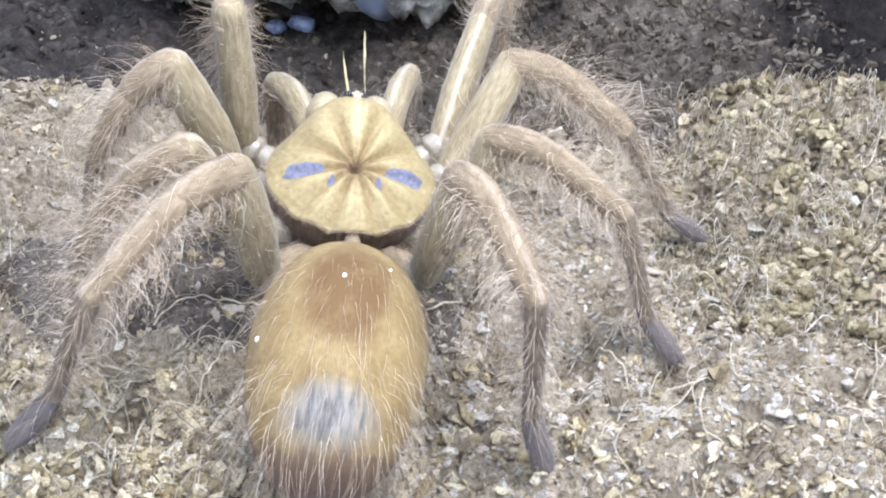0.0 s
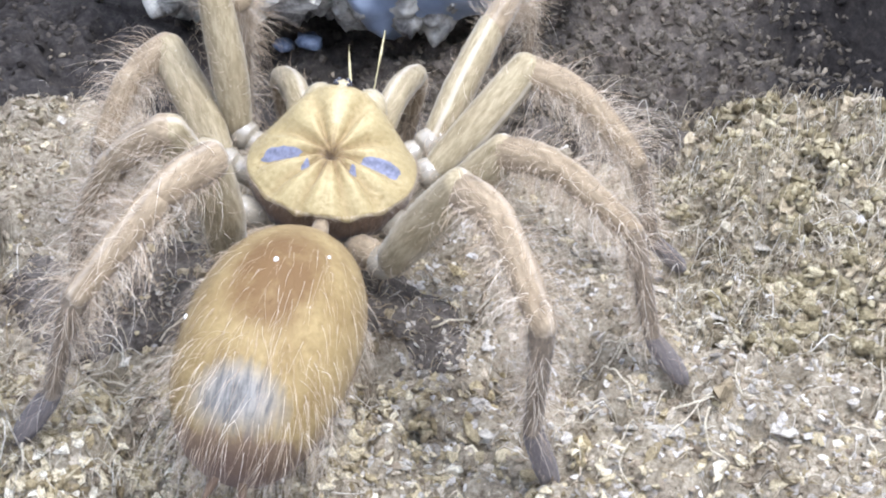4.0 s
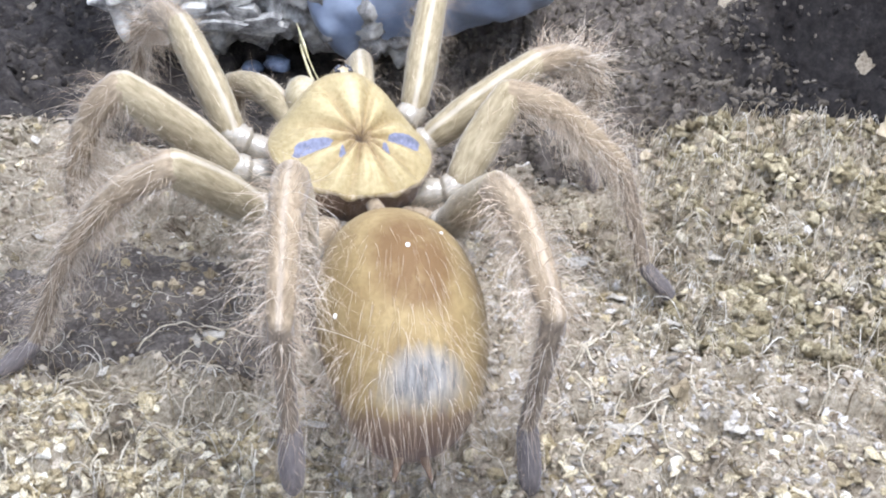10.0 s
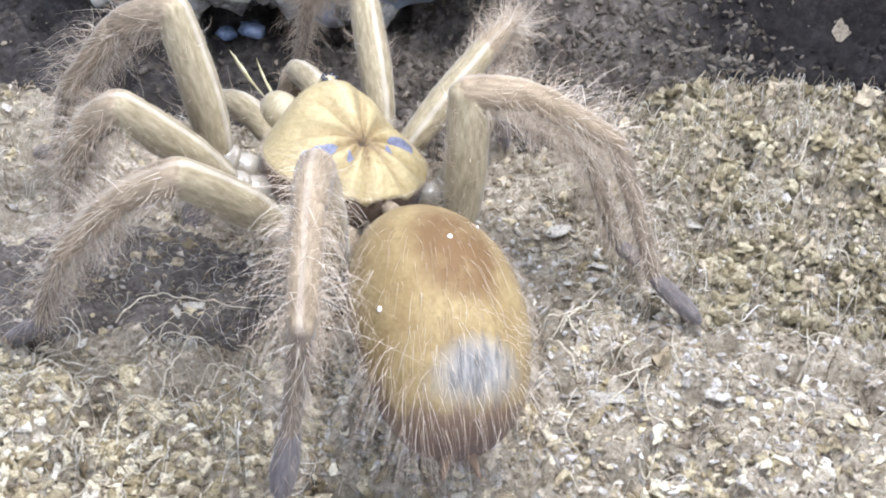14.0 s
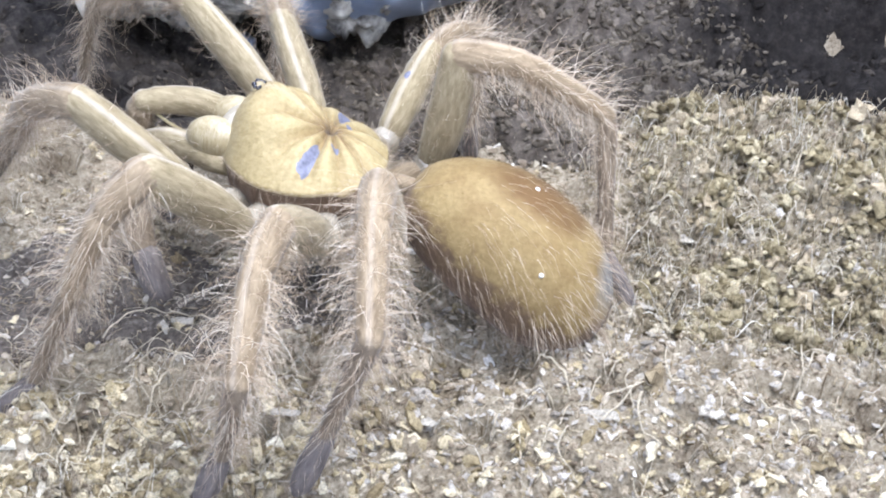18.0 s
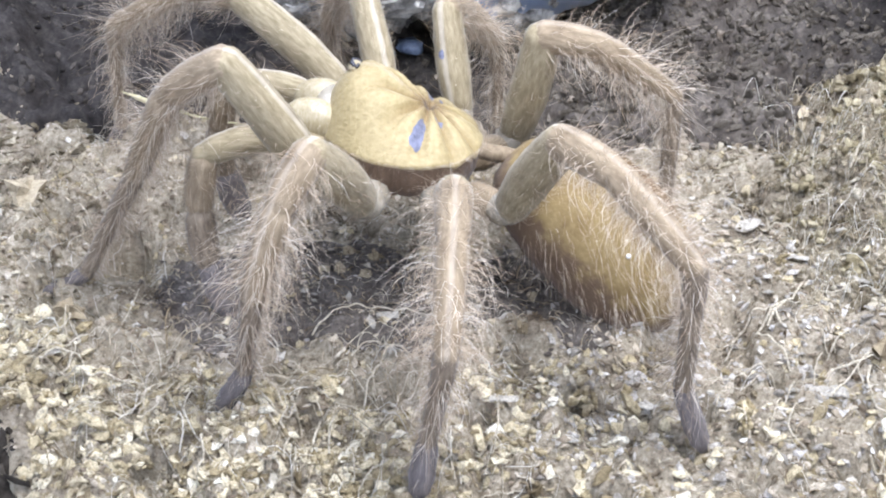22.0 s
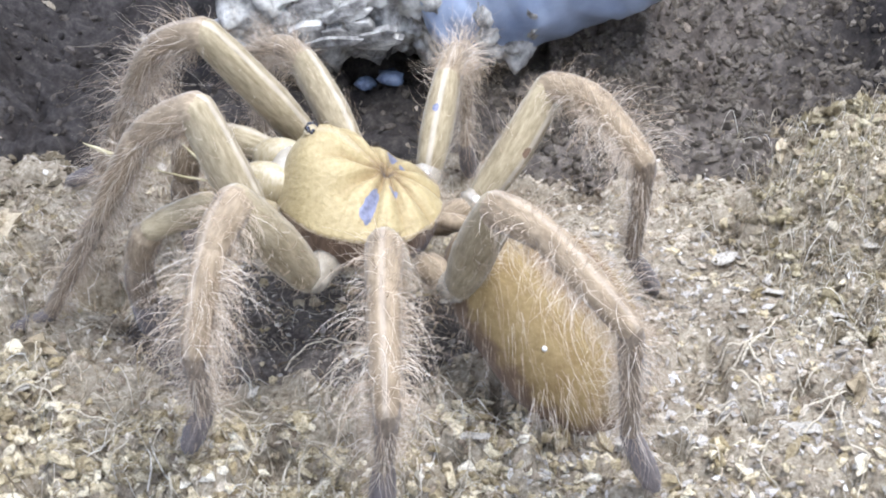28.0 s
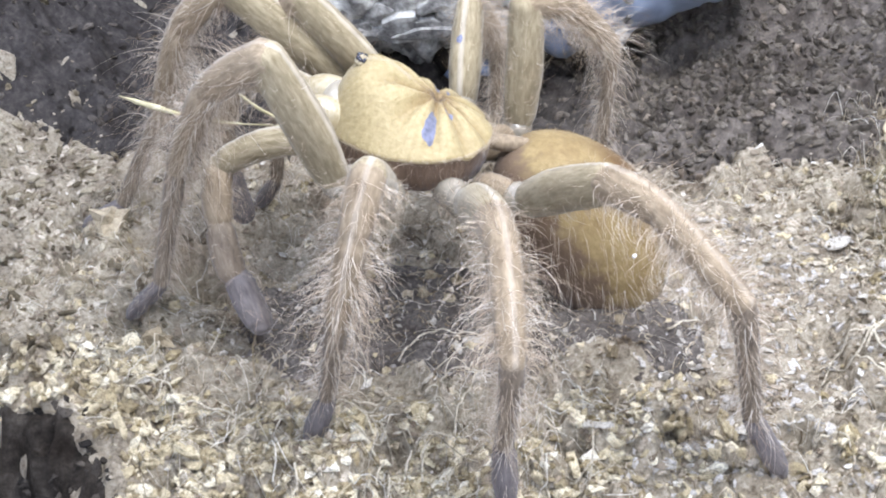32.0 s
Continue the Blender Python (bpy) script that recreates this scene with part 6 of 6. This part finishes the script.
    leg_rows('R1',
        [-5.6, 63.4, 38.3, -3.8, 62.9, 38.4, -3.8, 61.3, 40.2, -5.0, 65.2, 43.4, 0.0, 65.0, 50.2, -2.2, 76.3, 45.2, -6.6, 79.6, 52.9, -7.8, 72.6, 52.3, -10.8, 69.4, 56.7, -14.5, 67.7, 47.4, -16.5, 66.7, 48.3, -16.4, 68.0, 41.1, -22.8, 60.8, 49.7, -27.7, 60.5, 49.5, -45.9, 67.8, 45.2, -43.8, 66.2, 45.3, -62.0, 57.8, 47.5, -67.7, 54.2, 50.4, -79.5, 42.0, 46.2, -83.7, 49.7, 53.5, -81.3, 23.1, 61.0, -92.2, 48.9, 52.8, -95.8, 50.5, 54.4, -90.8, 48.0, 51.6, -85.0, 21.5, 61.6, -84.5, 18.9, 63.2, -102.8, 41.2, 62.3, -104.3, 15.2, 76.1, -111.1, 19.6, 74.3, -103.6, 23.3, 71.7],
        [-1.2, 104.7, 34.7, 0.1, 104.1, 35.4, 0.5, 102.1, 36.1, 1.1, 105.1, 34.7, 7.4, 105.2, 43.0, 4.4, 117.2, 41.3, -3.6, 119.7, 42.5, -9.5, 113.1, 43.2, -15.1, 108.0, 42.0, -21.4, 108.5, 43.0, -24.8, 107.2, 43.4, -33.7, 105.7, 41.4, -41.9, 94.5, 33.9, -50.5, 87.8, 27.8, -75.3, 97.6, 42.5, -77.2, 90.9, 42.7, -94.2, 82.1, 38.9, -92.5, 76.0, 25.6, -113.7, 56.3, 27.9, -119.7, 43.5, 35.6, -113.0, 38.9, 39.5, -130.7, 59.0, 42.1, -133.4, 62.5, 42.1, -128.9, 62.0, 42.1, -113.7, 39.4, 37.2, -113.2, 38.5, 40.4, -122.6, 42.3, 26.2, -123.5, 27.6, 41.8, -127.5, 26.2, 36.6, -128.8, 27.9, 38.8],
        [1.7, 86.3, -2.4, 2.9, 90.6, -3.6, 2.5, 101.3, -5.9, 3.2, 106.1, -7.7, 9.7, 107.9, 0.3, 5.6, 114.9, -1.8, -3.0, 117.0, -0.2, -8.9, 116.6, 0.2, -15.2, 114.5, -0.5, -21.5, 111.4, 0.1, -25.4, 111.7, 0.6, -34.4, 114.0, -0.8, -51.9, 117.1, -1.8, -64.8, 117.6, -0.0, -79.9, 105.4, -0.2, -86.4, 101.8, 2.0, -112.5, 95.6, 2.6, -124.9, 90.4, 1.6, -143.7, 72.3, 1.8, -144.6, 57.9, 3.9, -140.4, 47.5, 7.5, -144.0, 63.5, 1.8, -142.8, 65.4, 0.6, -143.7, 68.4, 1.9, -143.9, 54.2, 9.9, -141.5, 50.5, 10.1, -155.2, 54.6, 1.1, -145.0, 28.0, 5.1, -156.8, 27.1, 4.9, -158.1, 29.7, 7.0])
    leg_rows('R2',
        [3.5, 43.3, 38.5, 5.4, 25.6, 47.2, 5.6, 24.4, 47.8, 4.9, 44.2, 43.1, 11.9, 19.4, 53.8, 14.9, 28.1, 54.2, 19.0, 36.4, 54.6, 18.9, 41.4, 48.0, 15.3, 44.7, 48.1, 5.1, 43.2, 50.9, 5.1, 52.0, 40.0, 7.8, 46.0, 41.9, 7.7, 48.9, 39.8, 5.4, 50.8, 40.7, -10.0, 61.9, 44.9, -13.7, 60.5, 49.1, -40.3, 60.8, 43.3, -44.4, 61.5, 42.9, -49.2, 61.1, 46.2, -56.3, 61.1, 50.1, -62.3, 49.4, 56.4, -64.5, 57.2, 51.9, -67.0, 61.2, 46.9, -61.2, 57.2, 46.6, -72.5, 53.0, 41.8, -72.0, 50.0, 44.0, -78.2, 42.0, 61.3, -99.2, 45.8, 63.7, -94.9, 27.4, 70.9, -89.5, 27.4, 66.8],
        [29.8, 26.7, 32.1, 31.8, 29.2, 30.6, 32.0, 28.0, 31.1, 30.1, 27.8, 32.7, 30.3, 3.5, 33.3, 26.7, 7.0, 33.2, 25.9, 53.1, 28.7, 23.8, 59.9, 22.7, 32.4, 69.4, 37.8, 20.8, 66.9, 36.6, 23.2, 78.1, 36.3, 20.7, 74.6, 37.3, 16.7, 79.3, 37.3, 12.5, 81.6, 37.7, -12.1, 92.7, 37.8, -21.6, 89.4, 37.8, -47.5, 91.3, 37.9, -55.8, 90.6, 37.5, -62.1, 88.8, 37.9, -70.6, 85.2, 35.5, -73.3, 70.4, 35.3, -79.8, 80.2, 36.1, -82.2, 86.6, 35.3, -79.0, 81.9, 36.9, -91.1, 78.3, 37.0, -93.1, 72.9, 37.9, -90.2, 55.0, 35.2, -99.0, 47.8, 32.5, -101.4, 36.6, 41.3, -101.9, 38.2, 39.7],
        [51.8, 31.9, 2.9, 52.5, 34.6, 0.9, 52.1, 34.6, 1.2, 51.5, 32.6, 3.0, 21.1, 20.0, 1.6, 22.5, 22.9, 0.2, 48.1, 53.9, -0.4, 49.9, 73.1, 0.1, 35.4, 71.5, 1.1, 25.2, 73.6, 0.4, 21.7, 78.2, -1.1, 20.4, 73.3, 0.5, 16.2, 75.9, 0.7, 11.6, 77.0, 1.3, -12.1, 87.8, 1.3, -21.4, 92.9, 0.1, -47.7, 90.1, 0.8, -54.3, 85.5, 1.5, -61.3, 86.3, 1.5, -73.0, 87.5, -0.9, -80.6, 79.5, 0.4, -82.9, 84.6, -0.5, -82.5, 86.8, -1.8, -82.2, 88.1, 0.2, -93.3, 80.5, 0.2, -95.6, 76.6, 1.2, -99.4, 67.3, 1.8, -116.0, 64.8, 4.7, -111.9, 44.2, 6.8, -115.2, 43.2, 5.7])
    leg_rows('R3',
        [2.2, 6.0, 39.1, 3.0, 6.5, 38.7, 2.9, 6.2, 39.3, 4.1, 7.1, 41.8, 4.6, 2.0, 47.1, 6.4, 6.2, 48.9, 14.9, 13.4, 48.0, 11.7, 11.6, 48.0, 10.2, 30.5, 46.2, 10.2, 16.9, 47.6, 8.7, 18.5, 46.1, 9.4, 19.8, 44.4, 8.1, 15.4, 46.5, 8.2, 20.3, 46.8, 2.5, 48.1, 46.9, 4.0, 48.0, 44.9, -2.3, 49.7, 42.8, -6.7, 52.3, 40.8, -9.7, 53.6, 41.7, -15.8, 46.6, 48.3, -26.3, 56.9, 40.3, -42.0, 45.3, 50.6, -41.4, 45.8, 49.7, -36.3, 51.1, 39.4, -37.9, 47.5, 40.4, -36.6, 45.2, 41.6, -46.5, 48.3, 41.6, -56.9, 50.7, 45.6, -59.2, 56.2, 49.0, -56.3, 53.6, 53.8],
        [28.5, -10.4, 33.6, 29.1, -10.2, 33.9, 29.2, -10.3, 34.3, 29.0, -10.6, 34.4, 30.3, -9.4, 33.2, 30.8, -6.0, 33.1, 36.1, -5.0, 34.6, 36.0, -2.5, 34.3, 37.2, 27.1, 31.7, 37.3, 16.8, 33.0, 36.0, 19.3, 31.9, 36.5, 22.5, 29.1, 33.6, 21.5, 30.1, 34.2, 30.0, 33.7, 22.5, 69.3, 36.6, 17.8, 74.5, 36.2, 10.7, 77.2, 37.3, 7.0, 79.7, 35.0, 3.7, 81.0, 35.6, -7.9, 74.1, 36.3, -18.0, 86.0, 34.1, -32.6, 69.6, 34.0, -33.3, 72.7, 36.9, -32.9, 81.7, 35.7, -34.0, 77.8, 36.5, -35.1, 75.8, 37.1, -40.1, 77.8, 35.5, -47.6, 79.0, 38.1, -52.7, 83.6, 35.9, -53.6, 78.8, 36.0],
        [43.4, -12.1, 0.6, 43.4, -13.3, 0.7, 43.4, -13.6, 1.1, 43.3, -13.9, 1.2, 43.4, -11.9, -0.9, 43.2, -11.5, -0.9, 42.8, -10.6, -0.9, 43.2, -10.4, -0.8, 53.2, 23.6, -0.9, 55.0, 18.8, 1.3, 54.5, 19.8, 0.4, 54.7, 24.7, -2.7, 52.3, 22.1, -1.2, 46.2, 33.3, -0.4, 18.7, 65.6, 0.3, 15.4, 72.4, -0.8, 9.0, 74.6, 0.9, 6.0, 79.7, -2.1, 2.0, 80.6, -1.5, -6.3, 76.9, -0.2, -20.2, 79.4, -1.8, -32.1, 78.5, -1.5, -34.1, 73.8, 0.6, -33.7, 79.8, -0.9, -34.4, 74.3, 0.6, -35.3, 74.8, 0.7, -40.2, 73.6, -0.3, -49.0, 76.3, 2.0, -54.4, 84.6, -1.2, -55.4, 82.5, -0.4])
    leg_rows('R4',
        [-2.8, -16.0, 43.0, -2.5, -15.8, 42.7, -2.1, -16.2, 43.1, -1.5, -16.3, 44.6, -5.7, -21.9, 48.1, -3.6, -18.5, 48.3, 5.5, -14.3, 48.3, 6.3, -16.4, 47.6, 9.1, -16.6, 47.5, 11.5, -14.0, 47.6, 7.0, -5.8, 51.4, 6.9, -8.2, 51.6, 5.6, 0.5, 52.5, 3.6, 22.1, 43.8, 6.9, 7.3, 63.5, 8.8, 9.8, 60.7, 4.8, 17.2, 56.4, 1.9, 20.0, 54.5, 2.3, 26.5, 53.2, -8.3, 34.3, 53.7, -12.9, 26.1, 54.4, -18.3, 20.1, 54.4, -17.1, 21.4, 52.6, -8.8, 29.0, 45.9, -11.5, 28.5, 45.5, -11.9, 29.4, 45.9, -19.4, 24.5, 45.9, -30.6, 21.4, 47.4, -31.0, 23.2, 53.3, -39.9, 28.4, 63.2],
        [13.0, -48.1, 39.6, 13.2, -47.8, 39.5, 13.2, -48.3, 39.7, 13.7, -47.6, 38.0, 10.6, -52.6, 42.3, 10.7, -50.3, 42.4, 16.6, -47.4, 42.2, 17.6, -49.5, 43.1, 20.4, -49.6, 42.3, 24.4, -46.3, 43.8, 35.0, -2.2, 30.9, 34.4, -2.8, 30.7, 37.7, 7.7, 40.1, 38.4, 24.8, 38.8, 37.5, 7.6, 46.8, 39.4, 13.9, 44.8, 37.2, 20.0, 43.8, 35.0, 20.0, 43.7, 35.6, 24.7, 42.5, 20.7, 46.7, 38.6, 14.5, 37.9, 36.8, 9.5, 29.2, 36.6, 11.2, 28.9, 35.3, 8.9, -0.9, 43.3, 7.7, -0.7, 43.8, 8.2, 0.9, 42.9, 2.5, -2.3, 41.7, -3.4, 0.7, 39.0, -3.6, 30.3, 34.0, -22.5, 51.9, 44.1],
        [17.7, -43.9, -3.4, 17.1, -44.7, -3.6, 17.7, -44.9, -3.5, 18.1, -38.6, -4.8, 15.6, -45.3, -0.9, 16.2, -44.8, -0.9, 18.2, -45.1, -1.6, 18.4, -45.3, -0.7, 19.9, -44.8, -1.4, 22.6, -46.8, -0.3, 49.6, -31.9, 1.1, 50.7, -30.3, 0.1, 60.1, -3.0, 2.9, 57.1, 15.0, -0.5, 47.5, 4.7, 3.7, 46.7, 9.5, 1.6, 47.9, 8.1, 2.6, 48.3, 6.5, 3.7, 49.1, 10.9, 2.5, 11.6, 24.9, 1.1, 12.5, 28.0, -5.4, 15.8, 30.9, -6.5, 16.0, 32.0, -7.8, 13.2, 15.6, 2.4, 12.3, 15.0, 2.6, 13.1, 17.1, 2.0, 13.7, 15.7, 2.7, 15.3, 16.7, 2.3, 16.0, 32.9, -5.1, -23.3, 61.3, 0.7])
    palp_rows(-1, [
        (0, (-17.1, 39.5, -5), (-13, 38, -40)), (9, (-18, 39, -6), (-13, 38, -41)), (14.5, (-9, 40, -6), (-13, 36, -40)), (17, (-3, 39, -7), (-18, 27, -36)), (19, (0, 38, -7), (-15, 28, -36)),
        (23, (-18, 38.8, -5.4), (-20, 34, -41)), (28, (-20, 38, -5.4), (-11, 41, -40)), (32, (-8, 39.5, -11), (-25, 27, -40)),
    ])
    palp_rows(1, [
        (0, (15.3, 39.8, 0.8), (13, 38, -35)), (9, (15.4, 40, -0.8), (13, 38, -37)), (14.5, (9, 39, 2), (12, 38, -36)), (17, (-2, 37.5, 4.5), (9, 37, -32)), (19, (1, 39, 3), (10, 38, -34)), (32, (10, 39, 1), (12, 38, -38)),
    ])


motions()
